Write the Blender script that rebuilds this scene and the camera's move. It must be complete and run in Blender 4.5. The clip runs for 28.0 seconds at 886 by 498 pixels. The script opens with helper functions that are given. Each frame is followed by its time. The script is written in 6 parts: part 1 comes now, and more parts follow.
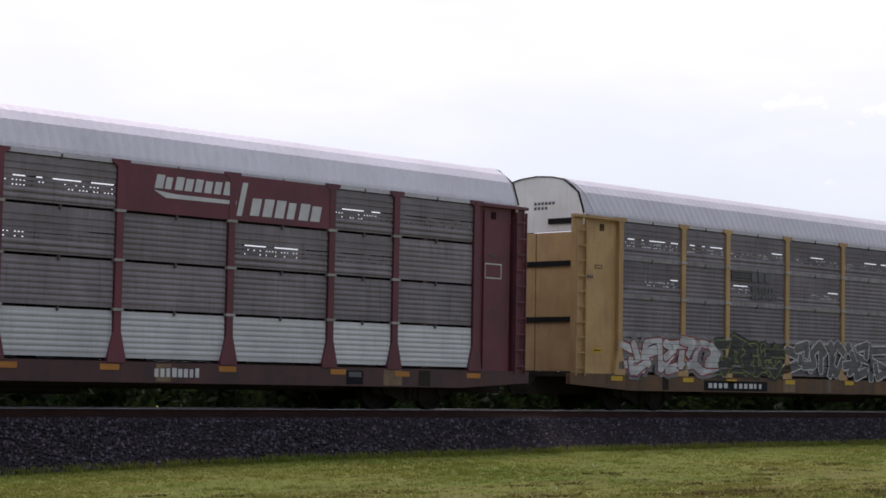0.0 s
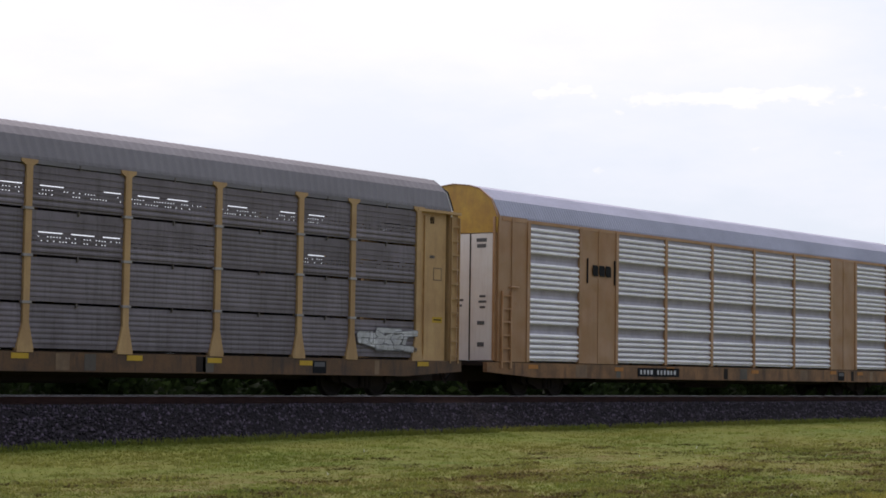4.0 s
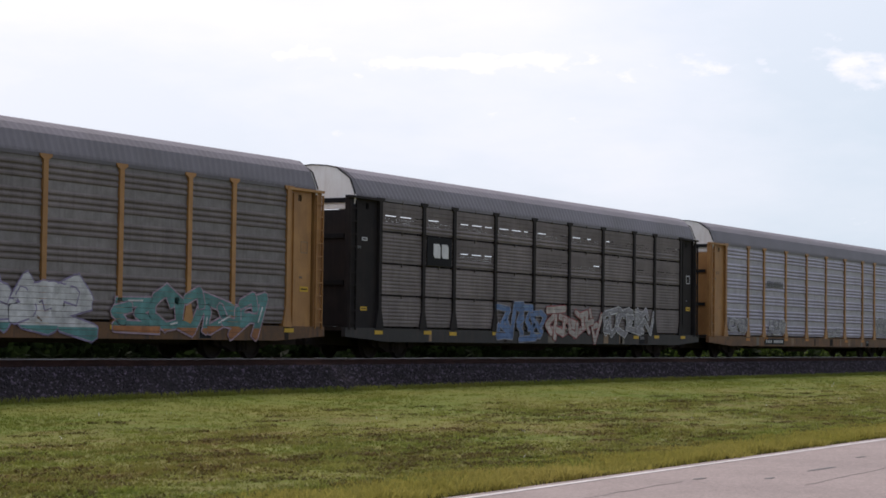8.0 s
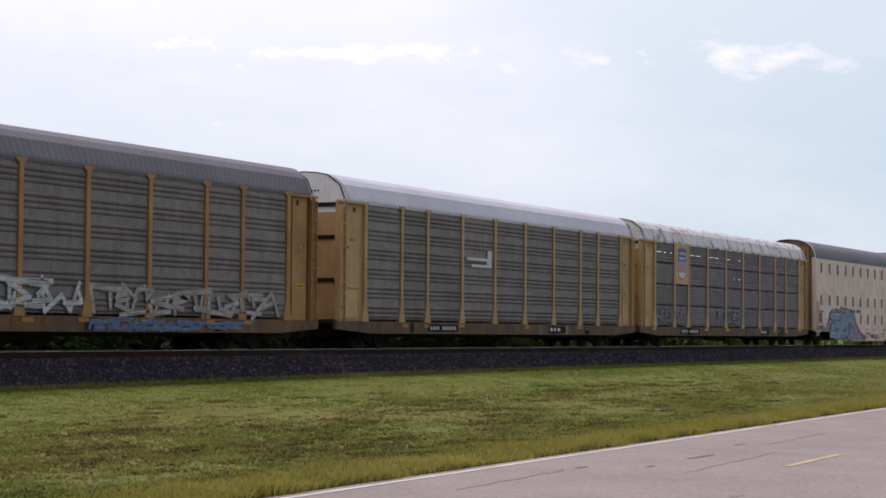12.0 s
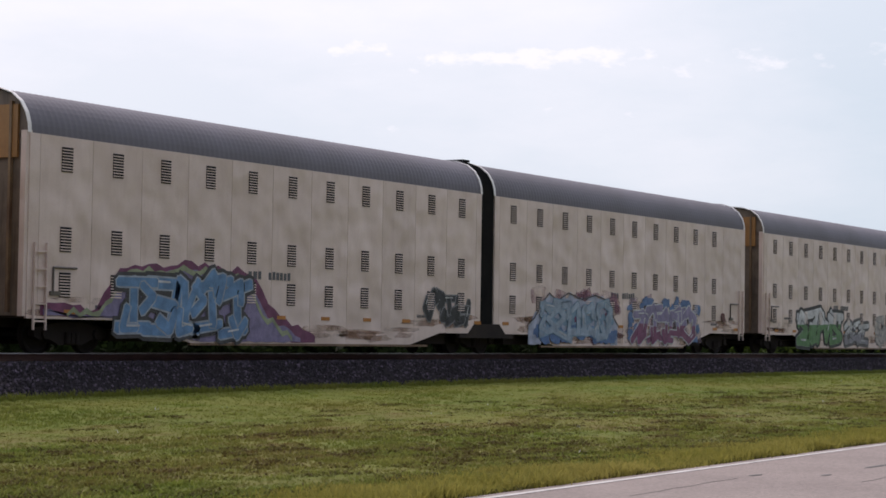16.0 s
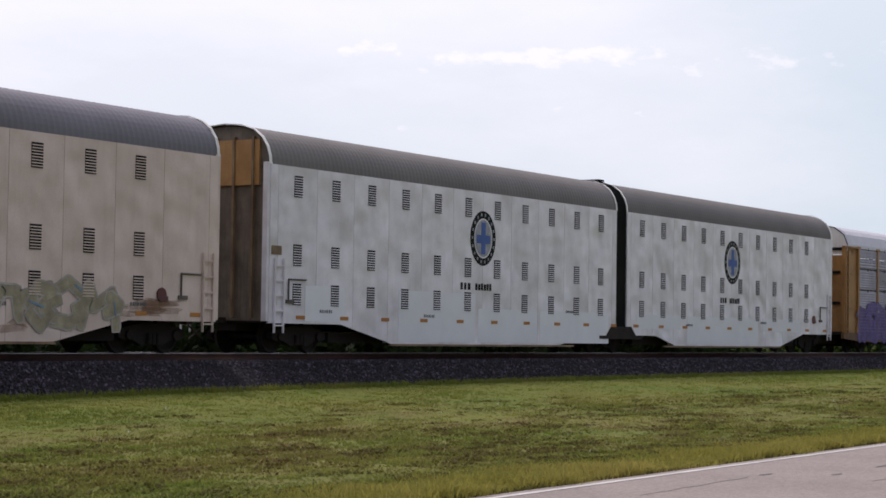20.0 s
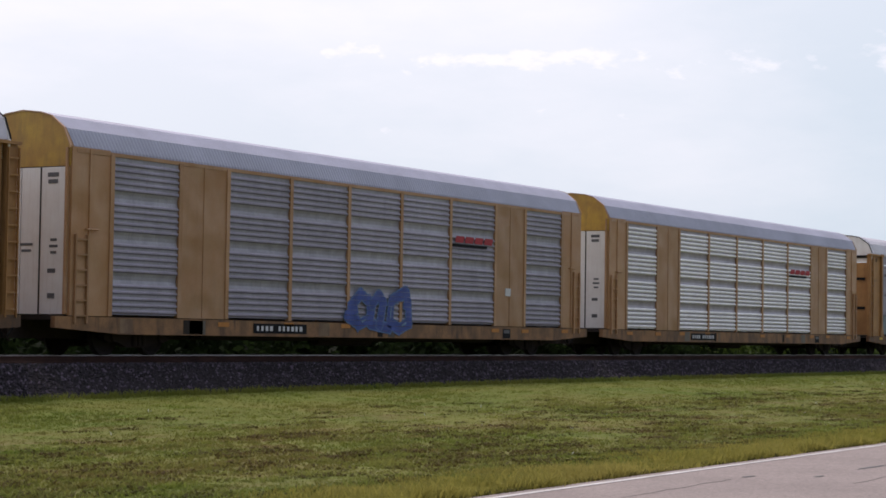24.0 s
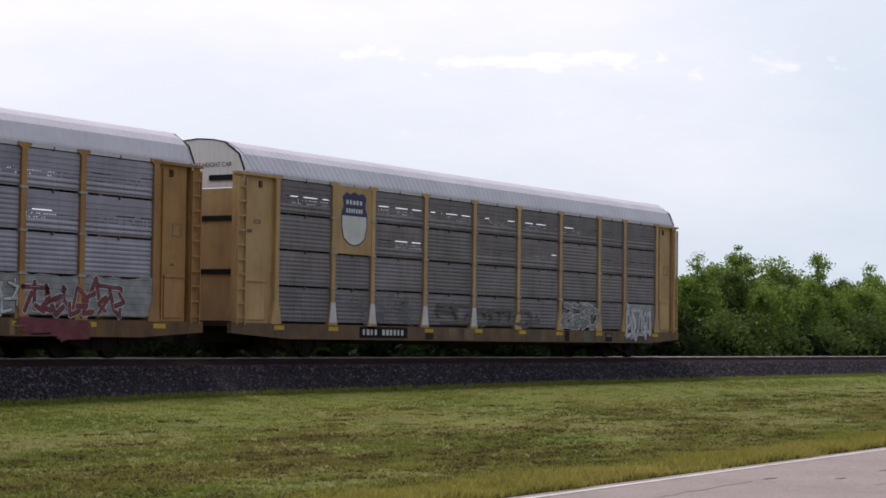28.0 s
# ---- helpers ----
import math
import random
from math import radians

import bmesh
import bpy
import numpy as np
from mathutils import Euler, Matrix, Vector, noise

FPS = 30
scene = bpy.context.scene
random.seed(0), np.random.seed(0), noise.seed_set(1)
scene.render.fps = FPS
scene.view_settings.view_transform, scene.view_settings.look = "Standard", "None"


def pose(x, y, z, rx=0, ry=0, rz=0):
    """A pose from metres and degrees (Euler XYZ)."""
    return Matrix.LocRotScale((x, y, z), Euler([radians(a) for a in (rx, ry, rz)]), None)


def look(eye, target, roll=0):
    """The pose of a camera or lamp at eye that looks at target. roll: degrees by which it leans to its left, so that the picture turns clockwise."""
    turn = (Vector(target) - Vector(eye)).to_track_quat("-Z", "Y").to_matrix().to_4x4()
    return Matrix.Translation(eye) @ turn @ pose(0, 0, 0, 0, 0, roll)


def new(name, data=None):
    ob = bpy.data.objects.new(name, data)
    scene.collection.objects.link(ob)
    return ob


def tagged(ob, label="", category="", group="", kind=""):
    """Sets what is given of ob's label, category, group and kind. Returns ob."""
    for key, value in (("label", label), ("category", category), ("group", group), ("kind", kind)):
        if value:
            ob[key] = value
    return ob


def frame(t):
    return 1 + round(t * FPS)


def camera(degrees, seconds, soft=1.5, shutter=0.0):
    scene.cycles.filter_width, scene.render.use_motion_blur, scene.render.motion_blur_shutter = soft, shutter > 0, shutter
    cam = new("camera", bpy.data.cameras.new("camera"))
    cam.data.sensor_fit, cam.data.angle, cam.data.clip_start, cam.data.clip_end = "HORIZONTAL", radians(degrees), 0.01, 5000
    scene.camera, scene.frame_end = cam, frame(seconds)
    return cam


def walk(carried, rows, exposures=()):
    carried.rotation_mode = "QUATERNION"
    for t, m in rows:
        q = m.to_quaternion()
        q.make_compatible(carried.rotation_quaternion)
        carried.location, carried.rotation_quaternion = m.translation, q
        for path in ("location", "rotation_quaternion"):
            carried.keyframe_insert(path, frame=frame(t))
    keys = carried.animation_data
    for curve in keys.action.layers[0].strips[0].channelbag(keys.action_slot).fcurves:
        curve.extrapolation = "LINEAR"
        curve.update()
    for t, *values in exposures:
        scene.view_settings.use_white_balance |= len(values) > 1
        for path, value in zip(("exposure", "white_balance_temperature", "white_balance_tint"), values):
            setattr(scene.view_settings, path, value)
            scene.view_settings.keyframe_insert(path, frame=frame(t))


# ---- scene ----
# Camera: on a tripod at the far road shoulder, panning along the train.
DEG = 25.16
EYE = Vector((0.0, 0.0, 1.75))
cam = camera(DEG, 28.0, soft=1.65)
# seconds, heading from +Y towards +X, tilt up, roll
PAN = [
    (0.0, 46.17, 3.93, 1.0), (0.5, 46.05, 3.99, 0.85), (1.0, 46.01, 3.99, 0.67), (1.5, 46.01, 3.96, 0.67),
    (2.0, 46.02, 3.93, 0.6), (2.5, 45.99, 3.93, 0.55), (4.5, 54.8, 3.18, 0.8), (5.0, 55.71, 2.61, 0.64),
    (5.5, 57.6, 2.39, 0.66), (6.0, 58.59, 2.35, 0.7), (6.5, 59.67, 2.41, 0.77), (7.0, 60.36, 2.51, 0.75),
    (7.5, 60.48, 2.65, 0.76), (8.0, 60.33, 2.65, 0.73), (8.5, 60.36, 2.65, 0.73), (9.0, 60.35, 2.65, 0.71),
    (9.5, 60.34, 2.64, 0.71), (10.0, 60.34, 2.63, 0.69), (10.5, 60.41, 2.6, 0.54), (11.0, 61.55, 2.2, 0.33),
    (11.5, 63.71, 2.37, 0.41), (13.5, 63.67, 2.51, 0.54), (14.0, 63.67, 2.52, 0.55), (14.5, 63.66, 2.49, 0.63),
    (15.0, 63.37, 2.49, 0.66), (15.5, 61.23, 2.53, 0.81), (16.0, 58.74, 2.49, 0.89), (16.5, 58.31, 2.55, 0.75),
    (17.0, 58.45, 2.5, 0.83), (17.5, 58.46, 2.49, 0.81), (18.0, 58.43, 2.47, 0.85), (18.5, 58.44, 2.47, 0.85),
    (19.0, 58.45, 2.48, 0.8), (19.5, 58.45, 2.47, 0.81), (20.0, 58.45, 2.47, 0.83), (20.5, 58.47, 2.5, 0.88),
    (21.0, 58.6, 2.5, 0.84), (21.5, 58.7, 2.47, 0.87), (22.0, 59.08, 2.45, 0.85), (22.5, 59.02, 2.52, 0.85),
    (24.5, 58.92, 2.54, 0.85), (25.0, 58.9, 2.54, 0.87), (25.5, 58.9, 2.5, 0.83), (26.0, 58.85, 2.53, 0.9),
    (26.5, 58.87, 2.46, 0.92), (27.0, 58.85, 2.5, 0.84), (27.5, 58.76, 2.54, 0.75), (28.0, 58.36, 2.6, 0.73),
]


def aim(yaw, tilt, roll):
    a, b = radians(yaw), radians(tilt)
    way = Vector((math.sin(a) * math.cos(b), math.cos(a) * math.cos(b), math.sin(b)))
    return look(EYE, EYE + way, roll)


walk(cam, [(t, aim(a, b, c)) for t, a, b, c in PAN], exposures=[(0.0, 0.05, 6500, 26.5), (7.0, 0.05, 6500, 26.5), (9.0, 0.08, 6500, 26.5), (11.0, 0.05, 6500, 26.5), (13.5, -0.02, 6500, 26.5), (22.0, -0.02, 6500, 26.5), (25.0, 0.01, 6500, 26.5), (28.0, 0.02, 6500, 26.5)])

# ---- light ----
SUN_AZ, SUN_EL = 28.0, 60.0     # azimuth from +Y towards +X, behind the train


def make_world():
    w = bpy.data.worlds.new("sky")
    scene.world = w
    w.use_nodes = True
    nt = w.node_tree
    nt.nodes.clear()
    N, L = nt.nodes.new, nt.links.new
    out, bg = N("ShaderNodeOutputWorld"), N("ShaderNodeBackground")
    sky = N("ShaderNodeTexSky")
    sky.sky_type, sky.sun_disc = 'NISHITA', False
    sky.sun_elevation, sky.sun_rotation = radians(SUN_EL), radians(SUN_AZ)
    sky.air_density, sky.dust_density, sky.ozone_density = 1.0, 2.5, 2.2
    dim = N("ShaderNodeVectorMath")
    dim.operation = 'MULTIPLY'
    dim.inputs[1].default_value = (0.090, 0.075, 0.077)    # milky haze warms the clear half
    L(sky.outputs[0], dim.inputs[0])
    co = N("ShaderNodeTexCoord")
    mp = N("ShaderNodeMapping")
    mp.inputs["Scale"].default_value = (1.0, 1.0, 3.2)
    mp.inputs["Location"].default_value = (3.1, 0.4, 0.0)
    L(co.outputs["Generated"], mp.inputs[0])
    big = N("ShaderNodeTexNoise")
    big.inputs["Scale"].default_value, big.inputs["Detail"].default_value = 2.6, 9.0
    big.inputs["Roughness"].default_value = 0.58
    L(mp.outputs[0], big.inputs["Vector"])
    ramp = N("ShaderNodeValToRGB")
    ramp.color_ramp.elements[0].position, ramp.color_ramp.elements[1].position = 0.44, 0.70
    L(big.outputs[0], ramp.inputs[0])
    # haze thins out away from the sun
    dot = N("ShaderNodeVectorMath")
    dot.operation = 'DOT_PRODUCT'
    a, e = radians(SUN_AZ), radians(SUN_EL)
    dot.inputs[1].default_value = (math.sin(a) * math.cos(e), math.cos(a) * math.cos(e), math.sin(e))
    L(co.outputs["Generated"], dot.inputs[0])
    near = N("ShaderNodeMapRange")
    near.inputs["From Min"].default_value, near.inputs["From Max"].default_value = 0.39, 0.67
    near.inputs["To Min"].default_value, near.inputs["To Max"].default_value = 0.0, 0.90
    L(dot.outputs["Value"], near.inputs[0])
    mx = N("ShaderNodeMath")
    mx.operation = 'MULTIPLY_ADD'
    mx.use_clamp = True
    mx.inputs[1].default_value = 0.42
    L(ramp.outputs[0], mx.inputs[0])
    L(near.outputs[0], mx.inputs[2])
    # heaped clouds low over the horizon: finer, with crisp tops
    mp2 = N("ShaderNodeMapping")
    mp2.inputs["Scale"].default_value = (1.0, 1.0, 2.3)
    mp2.inputs["Location"].default_value = (4.7, 1.1, 2.6)
    L(co.outputs["Generated"], mp2.inputs[0])
    heap = N("ShaderNodeTexNoise")
    heap.inputs["Scale"].default_value, heap.inputs["Detail"].default_value, heap.inputs["Roughness"].default_value = 26.0, 9.0, 0.58
    L(mp2.outputs[0], heap.inputs["Vector"])

    def bank(az, el, wide, flat, most, least):
        """A bank of cloud: how far the heaps swell round one direction."""
        p, q = radians(az), radians(el)
        off, squash, far, r = N("ShaderNodeVectorMath"), N("ShaderNodeVectorMath"), N("ShaderNodeVectorMath"), N("ShaderNodeMapRange")
        off.operation, squash.operation, far.operation = 'SUBTRACT', 'MULTIPLY', 'LENGTH'
        off.inputs[1].default_value = (math.sin(p) * math.cos(q), math.cos(p) * math.cos(q), math.sin(q))
        squash.inputs[1].default_value = (1.0, 1.0, flat)
        L(co.outputs["Generated"], off.inputs[0])
        L(off.outputs[0], squash.inputs[0])
        L(squash.outputs[0], far.inputs[0])
        r.inputs["From Min"].default_value, r.inputs["From Max"].default_value = 0.0, radians(wide)
        r.inputs["To Min"].default_value, r.inputs["To Max"].default_value = most, least
        L(far.outputs["Value"], r.inputs[0])
        return r.outputs[0]

    swell = None
    for row in ((72.2, 8.1, 5.0, 4.2, 0.20, -0.14), (68.3, 7.8, 5.4, 5.5, 0.21, -0.14), (61.5, 8.0, 10.5, 10.0, 0.36, -0.14), (63.5, 6.9, 6.0, 4.0, 0.05, -0.14),
                (57.0, 5.9, 4.0, 3.0, 0.02, -0.14), (84.0, 9.0, 6.0, 4.0, 0.2, -0.14)):
        one = bank(*row)
        if swell is not None:
            more = N("ShaderNodeMath")
            more.operation = 'MAXIMUM'
            L(swell, more.inputs[0])
            L(one, more.inputs[1])
            one = more.outputs[0]
        swell = one
    heaps = N("ShaderNodeMath")
    L(heap.outputs[0], heaps.inputs[0])
    L(swell, heaps.inputs[1])
    crisp = N("ShaderNodeMapRange")
    crisp.inputs["From Min"].default_value, crisp.inputs["From Max"].default_value = 0.50, 0.74
    L(heaps.outputs[0], crisp.inputs[0])
    top = N("ShaderNodeMath")
    top.operation = 'MAXIMUM'
    L(mx.outputs[0], top.inputs[0])
    L(crisp.outputs[0], top.inputs[1])
    veil = N("ShaderNodeMix")
    veil.data_type = 'RGBA'
    veil.inputs[6].default_value = (0.585, 0.785, 0.835, 1)
    veil.inputs[7].default_value = (1.03, 1.11, 1.09, 1)
    L(top.outputs[0], veil.inputs[0])
    # the bright hazy half of the sky lies towards the sun
    half = N("ShaderNodeMapRange")
    half.interpolation_type = 'SMOOTHSTEP'
    half.inputs["From Min"].default_value, half.inputs["From Max"].default_value = -0.25, 0.40
    half.inputs["To Min"].default_value, half.inputs["To Max"].default_value = 0.0, 0.88
    L(dot.outputs["Value"], half.inputs[0])
    mix = N("ShaderNodeMix")
    mix.data_type = 'RGBA'
    L(half.outputs[0], mix.inputs[0])
    L(dim.outputs[0], mix.inputs[6])
    L(veil.outputs[2], mix.inputs[7])
    L(mix.outputs[2], bg.inputs[0])
    bg.inputs[1].default_value = 1.0
    L(bg.outputs[0], out.inputs[0])


make_world()
sun_data = bpy.data.lights.new("sun", 'SUN')
sun_data.energy, sun_data.angle, sun_data.color = 1.7, radians(11.0), (1.0, 0.95, 0.86)
sun = new("sun", sun_data)
_a, _e = radians(SUN_AZ), radians(SUN_EL)
sun.matrix_world = look((60 * math.sin(_a), 60 * math.cos(_a), 80), (0, 0, 80 - 60 * math.tan(_e)))


# ---- materials ----
def mat(name, col, col2=None, rough=0.6, metal=0.0, scale=1.2, streak=0.0, streak_col=(0.05, 0.04, 0.035),
        bump=0.15, fine=40.0, spread=0.12, grime=0.25, dent=0.0, runs=7.0, spec=0.5):
    """A weathered surface: two tones in patches, fine grain, run-down streaks, a little relief."""
    m = bpy.data.materials.new(name)
    m.use_nodes = True
    nt = m.node_tree
    N, L = nt.nodes.new, nt.links.new
    b = nt.nodes["Principled BSDF"]
    col2 = col2 or tuple(c * 0.7 for c in col)
    co, info = N("ShaderNodeTexCoord"), N("ShaderNodeObjectInfo")
    add = N("ShaderNodeVectorMath")
    add.operation = 'MULTIPLY_ADD'
    L(info.outputs["Random"], add.inputs[0])
    add.inputs[1].default_value = (31.0, 17.0, 23.0)
    L(co.outputs["Object"], add.inputs[2])

    def tex(s, detail, vec=None, r=0.6):
        t = N("ShaderNodeTexNoise")
        t.inputs["Scale"].default_value, t.inputs["Detail"].default_value, t.inputs["Roughness"].default_value = s, detail, r
        L(vec or add.outputs[0], t.inputs["Vector"])
        return t.outputs[0]

    def blend(fac, a, c, kind='MIX'):
        x = N("ShaderNodeMix")
        x.data_type, x.blend_type = 'RGBA', kind
        for v, i in ((fac, 0), (a, 6), (c, 7)):
            if hasattr(v, "links"):
                L(v, x.inputs[i])
            else:
                x.inputs[i].default_value = v
        return x.outputs[2]

    def ramp(v, lo, hi, top=1.0):
        r = N("ShaderNodeMapRange")
        r.inputs[1].default_value, r.inputs[2].default_value, r.inputs[4].default_value = lo, hi, top
        L(v, r.inputs[0])
        return r.outputs[0]

    c = blend(ramp(tex(scale, 6), 0.35, 0.65), (*col, 1), (*col2, 1))
    f = tex(fine, 4)
    c = blend(grime, c, blend(1.0, c, f, 'OVERLAY'))
    if streak:
        mp = N("ShaderNodeMapping")
        mp.inputs["Scale"].default_value = (runs, runs, 0.5 if runs > 2 else 0.25)
        L(add.outputs[0], mp.inputs[0])
        c = blend(ramp(tex(1.4, 5, mp.outputs[0], 0.7), 0.5 if runs > 2 else 0.53, 0.72 if runs > 2 else 0.60, streak), c, (*streak_col, 1))
    # each piece a little lighter or darker than the next
    v = N("ShaderNodeHueSaturation")
    L(c, v.inputs["Color"])
    L(ramp(info.outputs["Random"], 0.0, 1.0), v.inputs["Value"])
    v.inputs["Value"].links[0].from_node.inputs[3].default_value = 1.0 - spread
    v.inputs["Value"].links[0].from_node.inputs[4].default_value = 1.0 + spread
    L(v.outputs[0], b.inputs["Base Color"])
    rr = N("ShaderNodeMapRange")
    rr.inputs[3].default_value, rr.inputs[4].default_value = max(0.05, rough - 0.15), min(1.0, rough + 0.15)
    L(f, rr.inputs[0])
    L(rr.outputs[0], b.inputs["Roughness"])
    b.inputs["Metallic"].default_value = metal
    b.inputs["Specular IOR Level"].default_value = spec
    if bump:
        bp = N("ShaderNodeBump")
        bp.inputs["Strength"].default_value, bp.inputs["Distance"].default_value = bump, 0.02
        L(f, bp.inputs["Height"])
        L(bp.outputs[0], b.inputs["Normal"])
        if dent:                       # sheet metal that is not quite flat
            d = N("ShaderNodeBump")
            d.inputs["Strength"].default_value, d.inputs["Distance"].default_value = 1.0, dent
            L(tex(0.95, 1), d.inputs["Height"])
            L(d.outputs[0], bp.inputs["Normal"])
    return m


def plain(name, col, rough=0.6, metal=0.0, spec=0.4):
    return mat(name, col, tuple(c * 0.82 for c in col), rough, metal, scale=2.5, bump=0.05, spread=0.03, grime=0.2, spec=spec)


YELLOW = mat("weathered_yellow_paint", (0.42, 0.210, 0.068), (0.31, 0.145, 0.046), 0.55, runs=3.5, streak=0.32, streak_col=(0.12, 0.06, 0.03))
PALE_YELLOW = mat("faded_yellow_paint", (0.53, 0.335, 0.150), (0.43, 0.255, 0.11), 0.55, runs=3.5, streak=0.28, streak_col=(0.16, 0.08, 0.04))
OCHRE = mat("ochre_paint", (0.385, 0.195, 0.085), (0.43, 0.25, 0.135), 0.5, runs=3.0, streak=0.16, streak_col=(0.16, 0.08, 0.04), dent=0.13)
MAROON = mat("maroon_paint", (0.165, 0.036, 0.054), (0.11, 0.028, 0.040), 0.5, streak=0.4)
BLACK_PAINT = mat("black_paint", (0.016, 0.014, 0.016), (0.026, 0.021, 0.021), 0.8, streak=0.3, streak_col=(0.045, 0.032, 0.028), spec=0.2)
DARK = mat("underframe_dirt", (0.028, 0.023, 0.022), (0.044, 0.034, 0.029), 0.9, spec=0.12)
STEEL = mat("worn_steel", (0.10, 0.085, 0.075), (0.16, 0.14, 0.12), 0.5, 0.6)
GREY_PANEL = mat("dull_galvanised_panel", (0.214, 0.186, 0.210), (0.153, 0.129, 0.142), 0.6, 0.15, streak=0.55, streak_col=(0.075, 0.065, 0.06))
DUSKY_PANEL = mat("dusky_galvanised_panel", (0.176, 0.150, 0.172), (0.122, 0.102, 0.114), 0.6, 0.15, streak=0.65, streak_col=(0.06, 0.05, 0.048))
BROWN_PANEL = mat("grimy_brown_panel", (0.180, 0.149, 0.148), (0.122, 0.099, 0.098), 0.65, 0.1, streak=0.55, streak_col=(0.07, 0.055, 0.05))
WARM_PANEL = mat("sun_faded_grey_panel", (0.260, 0.228, 0.250), (0.185, 0.160, 0.170), 0.6, 0.15, streak=0.5, streak_col=(0.10, 0.08, 0.08))
# sky glints on the ribs are put into a near-white colour; bands stay dull
SILVER_PANEL = mat("glint_white_galvanised_ribs", (0.95, 0.93, 0.96), (0.86, 0.84, 0.88), 0.28, 0.12, streak=0.2, streak_col=(0.4, 0.39, 0.39), spread=0.06)
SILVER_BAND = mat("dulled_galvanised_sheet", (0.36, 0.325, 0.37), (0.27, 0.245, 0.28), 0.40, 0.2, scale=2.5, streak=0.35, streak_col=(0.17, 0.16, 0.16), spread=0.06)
WORN_BAND = mat("rubbed_galvanised_sheet", (0.235, 0.215, 0.22), (0.17, 0.152, 0.152), 0.55, 0.2, scale=3.0, streak=0.5, streak_col=(0.10, 0.085, 0.085))
BLUE_BAND = mat("rubbed_bluish_sheet", (0.39, 0.375, 0.43), (0.30, 0.29, 0.33), 0.5, 0.3, scale=3.0, streak=0.4, streak_col=(0.2, 0.19, 0.21))
BLUE_SILVER = mat("bluish_galvanised_panel", (0.36, 0.333, 0.42), (0.28, 0.258, 0.325), 0.5, 0.35, streak=0.4, streak_col=(0.17, 0.17, 0.19))
WHITE_PANEL = mat("white_painted_panel", (0.62, 0.62, 0.64), (0.52, 0.52, 0.54), 0.5, streak=0.25, streak_col=(0.3, 0.29, 0.29))
LIGHT_ROOF = mat("pale_roof_sheet", (0.61, 0.585, 0.65), (0.52, 0.495, 0.555), 0.5, 0.1, scale=0.5, streak=0.25, streak_col=(0.32, 0.32, 0.34), dent=0.02)
BLUE_ROOF = mat("bluish_roof_sheet", (0.37, 0.375, 0.47), (0.30, 0.305, 0.385), 0.5, 0.1, scale=0.5, streak=0.25, streak_col=(0.26, 0.27, 0.3))
DARK_ROOF = mat("dark_grey_roof_sheet", (0.150, 0.138, 0.162), (0.115, 0.105, 0.120), 0.6, scale=0.5, streak=0.3, streak_col=(0.09, 0.085, 0.085))
MID_ROOF = mat("mid_grey_roof_sheet", (0.190, 0.178, 0.195), (0.15, 0.138, 0.152), 0.6, scale=0.5, streak=0.3, streak_col=(0.13, 0.12, 0.12))
RUST_ROOF = mat("rusting_white_roof_sheet", (0.62, 0.60, 0.63), (0.52, 0.48, 0.49), 0.6, scale=0.8, streak=0.9, streak_col=(0.13, 0.065, 0.055), runs=1.9)
END_WHITE = mat("dirty_white_paint", (0.86, 0.83, 0.82), (0.78, 0.73, 0.71), 0.5, streak=0.22, streak_col=(0.40, 0.30, 0.22))
CREAM = mat("cream_paint", (0.745, 0.590, 0.530), (0.655, 0.510, 0.450), 0.45, scale=0.7, streak=0.22, streak_col=(0.42, 0.30, 0.25), runs=3.0, spread=0.04, dent=0.14)
# strong light and dull blotches imitate highlights on the buckled sheet by colour
AM_WHITE = mat("off_white_paint", (0.88, 0.83, 0.89), (0.68, 0.635, 0.67), 0.40, scale=0.9, streak=0.10, streak_col=(0.40, 0.37, 0.36), spread=0.04, dent=0.16)
AM_FRESH = mat("fresh_white_paint", (0.82, 0.81, 0.86), (0.77, 0.76, 0.81), 0.5, scale=0.9, spread=0.03, dent=0.03)
AM_ROOF = mat("slate_grey_roof_sheet", (0.150, 0.139, 0.168), (0.122, 0.112, 0.132), 0.65, scale=0.4, streak=0.2, streak_col=(0.15, 0.145, 0.145))
AM_ROOF_BROWN = mat("brownish_grey_roof_sheet", (0.150, 0.133, 0.130), (0.115, 0.10, 0.097), 0.65, scale=0.4, streak=0.2, streak_col=(0.16, 0.14, 0.13))
GABLE_TAN = mat("greyed_tan_paint", (0.38, 0.31, 0.26), (0.29, 0.23, 0.185), 0.6, streak=0.4, streak_col=(0.16, 0.11, 0.08))
DOOR_GREY = mat("grimy_grey_door_paint", (0.23, 0.175, 0.135), (0.12, 0.09, 0.07), 0.7, streak=0.7, streak_col=(0.06, 0.05, 0.045))
GABLE_YELLOW = mat("weathered_bright_yellow_paint", (0.54, 0.32, 0.05), (0.40, 0.21, 0.045), 0.55, scale=1.8, runs=3.0, streak=0.4, streak_col=(0.16, 0.09, 0.05))
RUSTY_TAN = mat("rust_stained_tan_paint", (0.27, 0.18, 0.10), (0.15, 0.085, 0.05), 0.65, streak=0.6, streak_col=(0.07, 0.04, 0.03))
SILLS = {}


